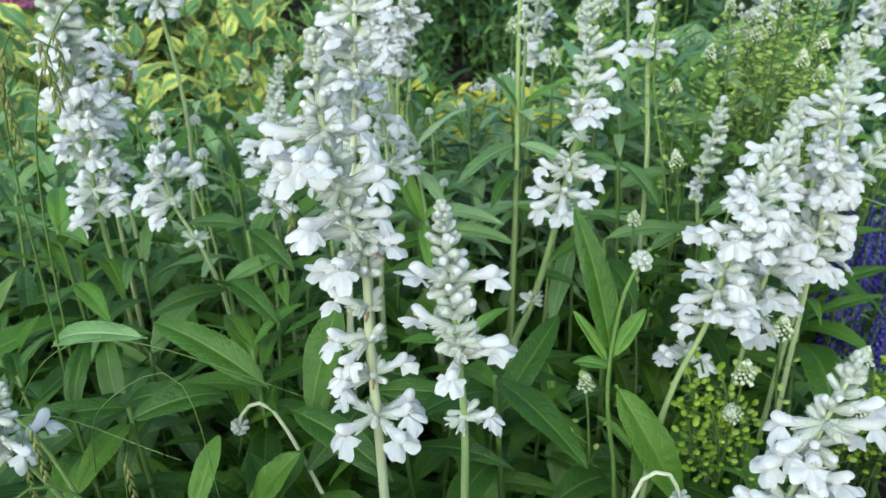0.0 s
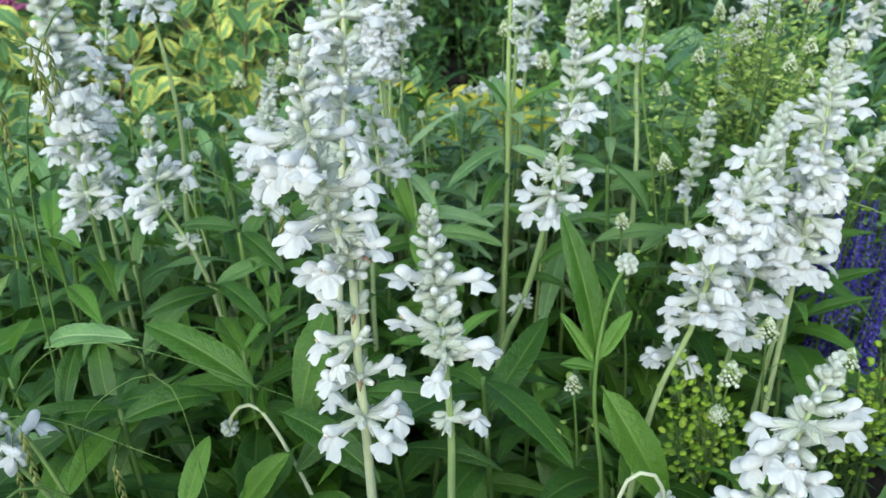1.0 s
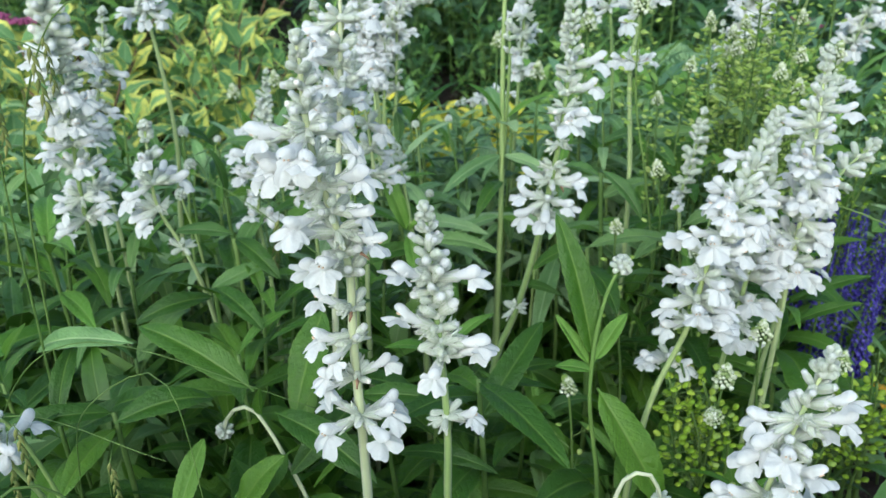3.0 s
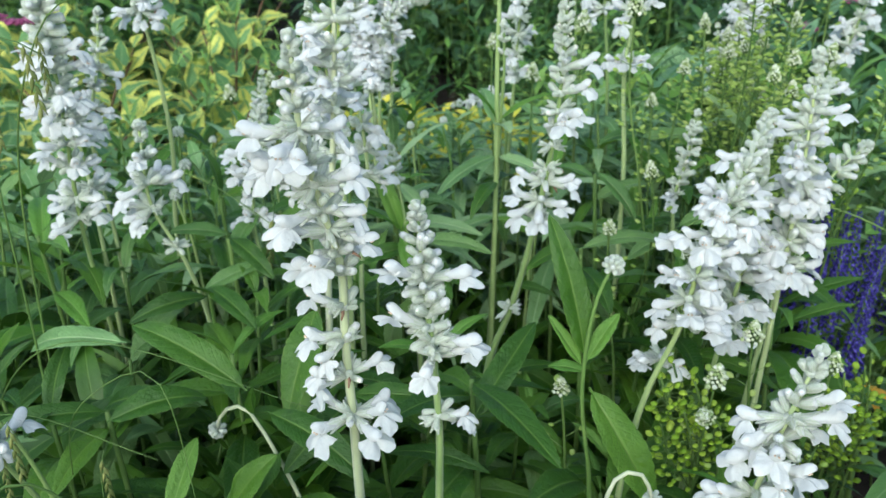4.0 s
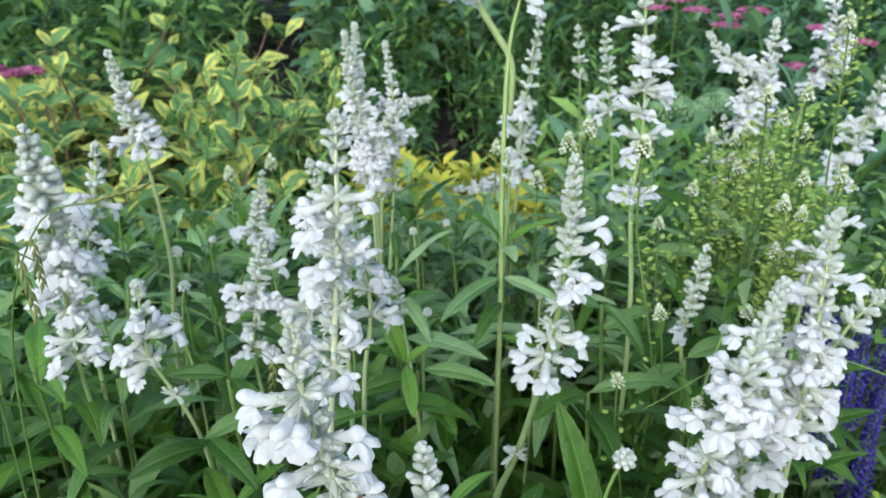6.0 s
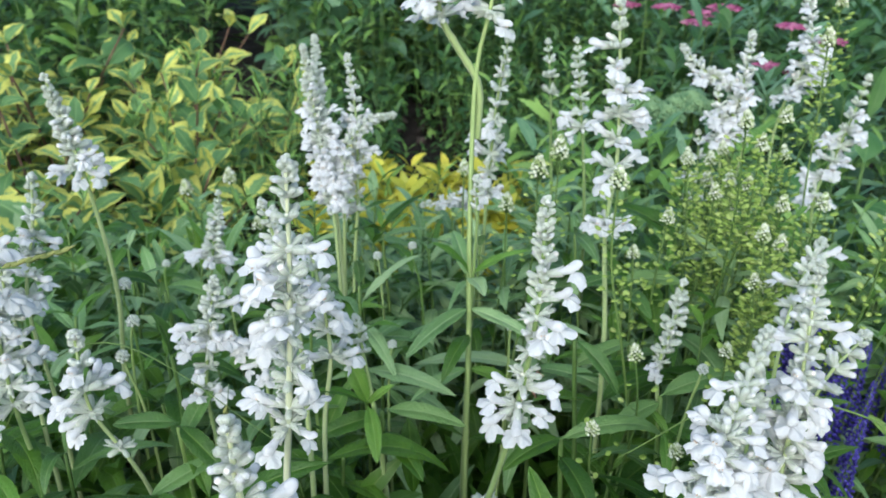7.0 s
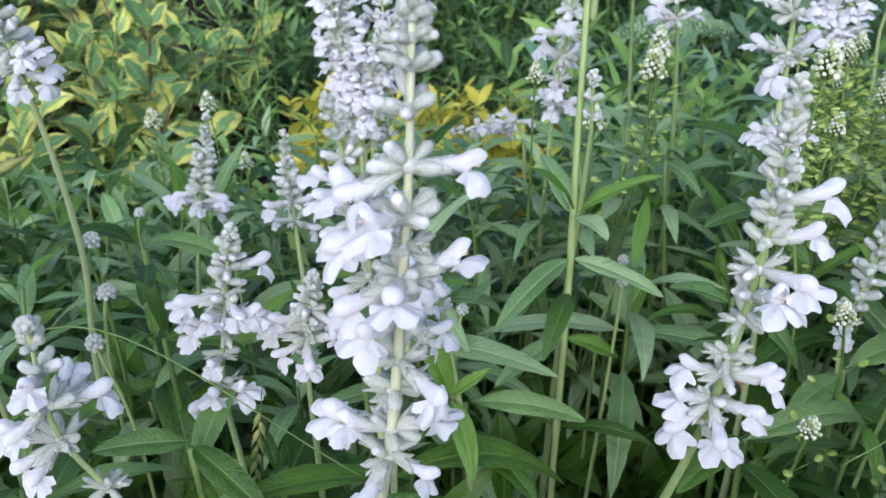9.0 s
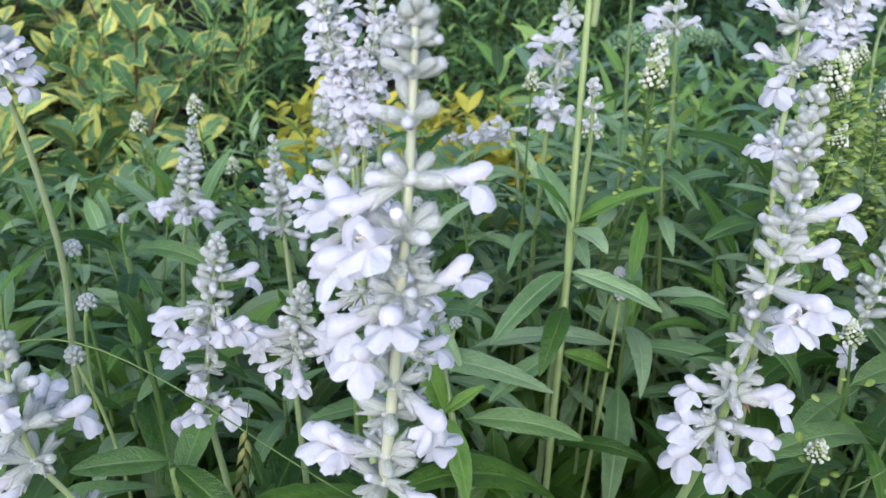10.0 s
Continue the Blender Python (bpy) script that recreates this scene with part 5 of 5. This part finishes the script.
# ---- cress stalks with round pods ----
def cress_stalk(line, foot, pods, pod_mat=POD, bloom=.0065, r=.0017, reach=.0075, pod_len=.075, label="thin green cress stalk hung with small round pods"):
    o = Vector(foot)
    ob = thing("cress_stalk", o, label, "weed", "cress stalks")
    path = curve_points([foot] + line[::-1], 70)
    g = Geo()
    tube(g, path - np.array(o), np.interp(np.linspace(0, 1, 70), [0, 1], [.0014, .0006]), 5)
    part("stem", g.mesh("stem", [STEM_GREEN]), ob)
    length = float(np.sum(np.linalg.norm(np.diff(path, axis=0), axis=1)))
    g = Geo()
    for k in range(pods):
        s = 1 - (.012 + (k / pods) * pod_len + rnd.uniform(-.002, .002)) / length
        p, t = along(path, s)
        a = k * 2.4
        t = Vector(t).normalized()
        side = t.cross(Vector((math.cos(a), math.sin(a), .2))).normalized()
        d = (side + t * .45).normalized()
        e = Vector(p) - o + d * reach * rnd.uniform(.8, 1.2)
        tube(g, [tuple(Vector(p) - o), tuple(e)], [.0003, .0002], 4, 1)
        k2 = r * rnd.uniform(.8, 1.15)
        turned([(.2 * k2, -.2 * k2), (.75 * k2, .25 * k2), (1.0 * k2, 1.0 * k2), (.75 * k2, 1.7 * k2), (.2 * k2, 2.05 * k2)], 8, 0, towards(e, d, t) @ Matrix.Diagonal((1, 1, .45, 1)), g, 0)
    if pods:
        tagged(part("seed_head", g.mesh("seed_head", [pod_mat, STEM_GREEN]), ob), kind="stuff")
    if bloom:
        g = Geo()
        for k in range(70):
            q = k / 70
            a, e = k * 137.5, 74 - 62 * q
            rad = bloom * (.25 + .75 * q ** .6) * rnd.uniform(.75, 1.1)
            xf = Matrix.Translation((0, 0, bloom * (.9 - 2.2 * q))) @ outwards(a, e, 0, 0) @ Matrix.Translation((0, rad, 0))
            b = bloom * (.13 + .07 * q) * rnd.uniform(.75, 1.25)
            turned([(.3 * b, -b), (b, -.3 * b), (1.0 * b, .5 * b), (.4 * b, 1.1 * b)], 6, .12, xf, g, 0)
            tube(g, [(0, 0, bloom * (.5 - 2.2 * q)), tuple((xf @ Vector((0, -b * .5, 0))))], [.0003, .0002], 4, 1)
        p, t = along(path, .999)
        tagged(part("bloom", g.mesh("bloom", [CRESS, STEM_GREEN]), ob, Matrix.Translation(Vector(p) - o) @ Vector(t).to_track_quat('Z', 'Y').to_matrix().to_4x4(), "tiny greenish-white flower head"), kind="stuff")
    return ob


CRESSES = [
    ([(.161, .342, .322), (.163, .345, .30), (.168, .35, .27)], 14, POD, .0062), ([(.142, .33, .305), (.142, .335, .28)], 10, POD, .0068), ([(.136, .325, .285), (.15, .34, .27)], 8, POD, .006), ([(.207, .35, .300), (.205, .352, .27)], 12, POD, .006),
    ([(.203, .335, .280), (.20, .34, .25)], 8, POD, .006), ([(.105, .42, .345), (.108, .43, .31)], 12, POD, .005), ([(.135, .46, .365), (.14, .46, .33)], 12, POD, .0055), ([(.068, .33, .30), (.072, .335, .27)], 10, POD, .005), ([(.105, .34, .255), (.105, .345, .22)], 6, POD, .0055),
    ([(.100, .60, .425), (.10, .60, .38)], 26, POD, .0085), ([(.125, .66, .42), (.122, .655, .36)], 40, POD, .009), ([(.085, .64, .385), (.085, .64, .34)], 16, POD, .0075), ([(.055, .66, .405), (.055, .66, .36)], 10, POD, .006),
    ([(.125, .49, .455), (.128, .50, .40), (.14, .50, .34)], 46, POD, .007), ([(.215, .551, .47), (.217, .552, .41), (.215, .56, .33)], 64, POD, .006), ([(.235, .57, .45), (.232, .57, .39)], 60, POD, .006), ([(.20, .60, .43), (.205, .60, .37)], 50, POD, .005), ([(.262, .60, .46), (.258, .60, .40)], 55, POD, .006),
    ([(.31, .66, .50), (.315, .665, .44), (.32, .67, .36)], 60, POD, .007), ([(.335, .70, .52), (.335, .70, .45)], 60, POD, .006), ([(.30, .52, .42), (.295, .52, .36)], 50, POD, .007), ([(.33, .56, .45), (.325, .56, .38)], 40, POD, .006),
    ([(.178, .56, .405), (.175, .565, .35)], 40, POD, .0055), ([(.155, .55, .385), (.16, .56, .33)], 44, POD, .005), ([(.19, .47, .36), (.195, .48, .31)], 36, POD, .005), ([(.15, .42, .33), (.155, .43, .29)], 30, POD, .005),
    ([(-.20, .86, .32), (-.20, .87, .26)], 14, POD, .0085), ([(-.155, .85, .335), (-.15, .86, .27)], 14, POD, .0085), ([(-.13, .84, .29), (-.13, .85, .24)], 10, POD, .0075), ([(-.16, .82, .26), (-.165, .83, .2)], 10, POD, .007),
    ([(.29, .75, .43), (.29, .75, .36)], 40, POD, .006),
]
for k in range(16):
    x, y = .222 + .009 * (k % 6) + rnd.uniform(-.008, .008), .52 + .022 * (k // 2) + rnd.uniform(-.01, .01)
    z = .40 + .10 * (y - .5) + rnd.uniform(-.05, .02)
    CRESSES.append(([(x, y, z), (x + rnd.uniform(-.006, .006), y, z - .05), (x + rnd.uniform(-.012, .012), y + .01, z - .13)], 110, POD, .006))
for line, pods, mt, bl in CRESSES:
    x, y, z = line[-1]
    low = (x + (x - line[0][0]) * 1.5 + rnd.uniform(-.01, .01), y + .02, z - .08)
    cress_stalk(line + [low], (low[0] + rnd.uniform(-.02, .02), low[1] + rnd.uniform(0, .03), 0), int(pods * .7), mt, bl * .78, .0021 if y > .5 and x > .1 else .0018, .0085, .09 if pods > 80 else .075)
for x, y, z in ((.117, .335, .300), (.123, .338, .306), (.134, .336, .297), (.142, .338, .284), (.130, .334, .281), (.118, .33, .277)):
    cress_stalk([(x, y, z), (x + .010, y + .010, z - .028), (.146, .355, .215)], (.146 + (x - .13) * .6, .38, 0), 26, LIME, 0, .0018, .0075, .045, "lime-green cress stalk packed with round pods")
for x, y, z in ((.315, .585, .325), (.245, .40, .255), (.225, .385, .25), (.26, .41, .27), (.219, .36, .287), (.230, .362, .290), (.236, .365, .277), (.226, .358, .270)):
    cress_stalk([(x, y, z), (x + .006, y + .006, z - .03), (x + .01, y + .02, z - .08)], (x + .01, y + .03, 0), 30, LIME, 0, .0019, .0085, .055, "lime-green cress stalk packed with round pods")


# ---- blue speedwell ----
def speedwell(x, y, z, h, lx, ly):
    o = Vector((x + lx * .4, y + .01, 0))
    ob = thing("speedwell_spike", o, "slender violet-blue speedwell spike", "flower", "blue speedwell spikes")
    tip = Vector((x, y, z))
    base = Vector((x - lx * h, y - ly * h, z - h))
    path = curve_points([tuple(o), tuple(base), tuple(tip)], 30)
    g = Geo()
    tube(g, path - np.array(o), np.linspace(.0022, .0007, 30), 6)
    part("stem", g.mesh("stem", [STEM_GREEN]), ob)
    g = Geo()
    n = int(h / .00052)
    for k in range(n):
        s = k / n
        p = base.lerp(tip, s) - o
        rad = .0062 * (1 - s) ** .55 + .0008
        xf = outwards(k * 137.5, 15 + 25 * s, 0, 0)
        q = p + xf.to_3x3() @ Vector((0, rad * rnd.uniform(.75, 1.1), 0))
        m = Matrix.Translation(q) @ xf.to_3x3().to_4x4()
        b = .0017 * (1 - .5 * s)
        turned([(.3 * b, -.9 * b), (.55 * b, 0), (1.15 * b, .9 * b), (.5 * b, 1.0 * b)], 5, .2, m @ pose(0, 0, 0, rnd.uniform(-25, 25), 0, rnd.uniform(-25, 25)), g)
    part("flower_spike", g.mesh("flower_spike", [BLUE]), ob, label="violet-blue flower spike")
    for zz in (.2, .45):
        leaf_pair(ob, o, o.lerp(base, .5 + zz), .05, rnd.uniform(0, 180), GREY_LIT_LEAVES, 30)


for k in range(22):
    x, y = .285 + .16 * rnd.random(), .53 + .15 * rnd.random()
    speedwell(x, y, .284 - .30 * (y - .53) + rnd.uniform(-.04, .012), rnd.uniform(.09, .13), rnd.uniform(-.1, .15), rnd.uniform(-.1, .1))
for x, y, z in ((.285, .60, .318), (.296, .61, .31), (.30, .595, .305), (.325, .62, .287), (.312, .60, .285), (.335, .61, .28), (.318, .64, .27), (.345, .63, .272), (.30, .625, .272), (.355, .60, .285), (.33, .585, .29), (.335, .75, .272), (.35, .76, .262), (.325, .76, .255)):
    speedwell(x, y, z, rnd.uniform(.075, .1), rnd.uniform(-.1, .15), rnd.uniform(-.1, .1))


# ---- far flowers ----
def yarrow(x, y, z, r):
    o = Vector((x + rnd.uniform(-.02, .02), y + .03, 0))
    ob = thing("yarrow", o, "flat head of small pink yarrow flowers", "flower", "pink yarrow heads")
    g = Geo()
    tube(g, curve_points([(0, 0, 0), ((x - o.x) * .3, -.01, z * .5), (x - o.x, y - o.y, z)], 10), np.linspace(.002, .0015, 10), 6)
    part("stem", g.mesh("stem", [STEM_GREEN]), ob)
    g = Geo()
    for k in range(70):
        d = r * math.sqrt((k + .5) / 70)
        a = k * 2.4
        b = .0042 * rnd.uniform(.7, 1.2)
        q = (x - o.x + d * math.cos(a), y - o.y + d * math.sin(a), z + .006 * (1 - (d / r) ** 2) + rnd.uniform(-.002, .002))
        turned([(.3 * b, -.5 * b), (1.0 * b, -.1 * b), (.9 * b, .35 * b), (.3 * b, .5 * b)], 6, .12, Matrix.Translation(q) @ pose(0, 0, 0, 90 + rnd.uniform(-20, 20), 0, 0), g)
    tagged(part("flower_head", g.mesh("flower_head", [PINK]), ob, label="flat pink flower head"), kind="stuff")


for x, y, z, r in ((.525, 1.9, .365, .035), (.49, 1.92, .345, .028), (.66, 1.9, .33, .04), (.70, 1.92, .34, .035), (.63, 1.88, .315, .03), (.72, 1.7, .262, .03), (.75, 1.72, .25, .025), (.80, 1.8, .32, .03), (.86, 1.75, .30, .03), (.60, 2.0, .33, .03), (-.70, 1.45, .298, .036), (-.675, 1.5, .294, .03), (-.73, 1.46, .306, .03)):
    yarrow(x, y, z, r)


def stonecrop(x, y, z, r):
    o = Vector((x, y, 0))
    ob = thing("stonecrop", o, "fleshy stonecrop with pale green budded heads", "plant", "stonecrop plants")
    for k in range(7):
        a = k * 2.4
        d = r * .62 * math.sqrt(k / 7)
        top = Vector((d * math.cos(a), d * math.sin(a), z - d * .4))
        g = Geo()
        tube(g, curve_points([(0, 0, 0), tuple(top * .6), tuple(top)], 8), np.linspace(.004, .003, 8), 6)
        part("stem", g.mesh("stem", [STEM_GREEN]), ob)
        g = Geo()
        for i in range(60):
            q = math.sqrt((i + .5) / 60)
            w = i * 2.4
            b = .0042 * rnd.uniform(.8, 1.2)
            turned([(.5 * b, -b), (b, -.2 * b), (.85 * b, .5 * b), (.3 * b, .9 * b)], 6, .1, Matrix.Translation(top + Vector((r * .42 * q * math.cos(w), r * .42 * q * math.sin(w), .022 * (1 - q * q)))) @ pose(0, 0, 0, 90, 0, 0), g)
        tagged(part("bud_head", g.mesh("bud_head", [SEDUM]), ob, label="domed head of pale green buds"), kind="stuff")
        for i in range(3):
            leaf_pair(ob, o, o + top * (.4 + .18 * i), .05, i * 70 + k * 30, BIG_LEAVES, 25)


BIG_LEAVES = leaf_kit("leaf", BLUELEAF, 4, wide=(.45, .6), arch=(.1, .5), serr=0, wave=.03, widest=.52)
ROUND_LEAVES = leaf_kit("leaf", leaf_material("broad_leaf", (.03, .09, .02), (.05, .14, .03), (.09, .2, .05), (.14, .25, .08), rough=.45), 4, wide=(.6, .75), arch=(.2, .6), fold=(.1, .3), serr=0, wave=.05, widest=.45)
for x, y, z, r in ((.44, 1.53, .225, .075), (.55, 1.62, .21, .07)):
    stonecrop(x, y, z, r)


def broad_plant(x, y, h, n, size):
    o = Vector((x, y, 0))
    ob = thing("broad_leaved_plant", o, "plant with large smooth rounded green leaves", "plant", "broad-leaved plants")
    for k in range(n):
        a, e = k * 2.4 + rnd.uniform(-.3, .3), radians(rnd.uniform(15, 60))
        p = Vector((.05 * math.cos(a), .05 * math.sin(a), h * rnd.uniform(.6, 1)))
        g = Geo()
        tube(g, curve_points([(0, 0, 0), tuple(p * .55 + Vector((0, 0, .02))), tuple(p)], 8), .0025, 6)
        part("leaf_stalk", g.mesh("leaf_stalk", [STEM_GREEN]), ob)
        part("leaf", rnd.choice(ROUND_LEAVES), ob, towards(p, (math.cos(a) * math.cos(e), math.sin(a) * math.cos(e), math.sin(e)), (0, -.3, 1), size * rnd.uniform(.8, 1.15)))


for x, y, h in ((.50, .92, .28), (.60, .86, .26), (.56, 1.02, .29)):
    broad_plant(x, y, h, 9, .07)


def orange_flower(x, y, z):
    o = Vector((x, y, 0))
    ob = thing("orange_flower", o, "orange-yellow flower with long curled petals", "flower")
    g = Geo()
    tube(g, curve_points([(0, 0, 0), (.004, .0, z * .5), (0, 0, z)], 8), .0018, 6)
    part("stem", g.mesh("stem", [STEM_GREEN]), ob)
    for k in range(8):
        g = Geo()
        leaf_shape(g, .018, .006, .8, .2, .55, 0, 0, .05, 9, 5, 0)
        a = k * math.pi / 4
        part("petal", g.mesh("petal", [ORANGE]), ob, towards((0, 0, z), (math.cos(a), math.sin(a), .5)))


orange_flower(.268, .42, .236)


# ---- grasses ----
def grass_stalk(line, foot, spikelets, label="thin grass stalk with hanging green spikelets", r=.0009, size=.018):
    o = Vector(foot)
    ob = thing("grass_stalk", o, label, "grass", "grass stalks")
    path = curve_points([foot] + line, 50)
    g = Geo()
    tube(g, path - np.array(o), np.linspace(r * 1.4, r * .35, 50), 5)
    part("stem", g.mesh("stem", [STEM_GREEN]), ob)
    for at, drop, ln in spikelets:
        p, t = along(path, at)
        g = Geo()
        e = Vector(drop).normalized()
        n = 9
        for k in range(n):
            side = 1 if k % 2 else -1
            q = e * (ln * k / n)
            m = towards(q, e + Vector((side * .28, 0, .05)), (0, -1, .2))
            b = ln * .22
            turned([(.02 * b, 0), (.16 * b, .3 * b), (.17 * b, .55 * b), (.06 * b, .9 * b), (.01 * b, 1.25 * b)], 6, .05, m, g)
        part("spikelet", g.mesh("spikelet", [STRAW]), ob, Matrix.Translation(Vector(p) - o))
    return ob


grass_stalk([(-.19, .36, .30), (-.178, .34, .44), (-.165, .33, .462), (-.148, .328, .455)], (-.19, .38, 0), [(.90, (.05, 0, -1), .026), (.94, (-.3, 0, -1), .026), (.985, (.1, 0, -1), .028)])
grass_stalk([(-.19, .37, .30), (-.165, .345, .44), (-.140, .335, .474), (-.120, .33, .478)], (-.17, .39, 0), [(.92, (.05, 0, -1), .022), (.985, (.9, 0, .25), .024)])
grass_stalk([(-.15, .25, .25), (-.147, .238, .335), (-.143, .236, .345), (-.139, .236, .338)], (-.15, .27, 0), [(.93, (.0, 0, -1), .020), (.985, (.05, 0, -1), .022)], r=.0005)
grass_stalk([(-.12, .255, .25), (-.118, .25, .315), (-.116, .25, .322)], (-.12, .27, 0), [(.985, (.05, 0, -1), .022)], r=.0005)
grass_stalk([(-.09, .47, .22), (-.088, .465, .33), (-.086, .465, .345)], (-.09, .48, 0), [(.96, (-.15, 0, -1), .035)], r=.0006)
grass_stalk([(-.26, .55, .25), (-.16, .50, .352), (-.05, .46, .30)], (-.28, .56, 0), [], "long arching hair-thin grass blade", r=.0007)
grass_stalk([(-.22, .35, .25), (-.15, .31, .335), (-.04, .30, .305)], (-.23, .36, 0), [], "long arching hair-thin grass blade", r=.0005)
grass_stalk([(-.20, .28, .30), (-.16, .27, .325), (-.10, .26, .31)], (-.2, .29, 0), [], "long arching hair-thin grass blade", r=.0005)
grass_stalk([(-.155, .30, .27), (-.13, .27, .33), (-.10, .26, .35), (-.085, .26, .27)], (-.15, .31, 0), [], "long arching hair-thin grass blade", r=.0004)
grass_stalk([(.36, .43, .20), (.27, .42, .335), (.18, .42, .36), (.12, .42, .325)], (.37, .45, 0), [], "long arching grass blade", r=.0009)
grass_stalk([(-.17, .21, .29), (-.146, .235, .318), (-.10, .25, .25)], (-.18, .2, 0), [], "stiff pale grass stalk", r=.0012)


def grass_mass(name, label, n, area, height, seed):
    r = random.Random(seed)
    g = Geo()
    for _ in range(n):
        x, y, h = r.uniform(area[0], area[1]), r.uniform(area[2], area[3]), r.uniform(*height)
        a = r.uniform(0, 6.28)
        d = (math.cos(a) * .35, math.sin(a) * .35, 1)
        leaf_shape(g, h, h * .03, r.uniform(.3, 1.0), .5, .3, 0, r.uniform(-.6, .6), 0, 8, 3, 0, towards((x, y, 0), d, (-math.cos(a), -math.sin(a), .3)))
    return tagged(new(name, g.mesh(name, [GRASS])), label, "grass", kind="stuff")


grass_mass("grass_tufts", "fine green grass between the flowers", 150, (-.6, -.1, .6, 1.2), (.12, .24), 21)
grass_mass("grass_tufts", "fine green grass between the flowers", 18, (-.5, -.2, .35, .7), (.14, .24), 22)
grass_mass("grass_tufts", "long grass blades in the shrubs", 26, (-.9, -.25, 1.3, 1.9), (.28, .42), 23)


flower_stem("salvia_spike", [(-.067, .50, .368), (-.070, .50, .350), (-.0715, .50, .333), (-.070, .50, .28)], 3, label="short white salvia spike with a ring of open flowers", foot=(-.06, .51, 0), size=.85, whorls=[(.0, "spent", [], .7), (.20, "open", [178, 205, 340, 20, 275], 1.0), (.36, "open", [190, 350], 1.0), (.50, "bud", [200], 1.0), (.62, "bud", [340], 1.0), (.73, "bud", [], .95), (.83, "bud", [], .9), (.91, "tip", [], 1.1), (.97, "tip", [], .9)])
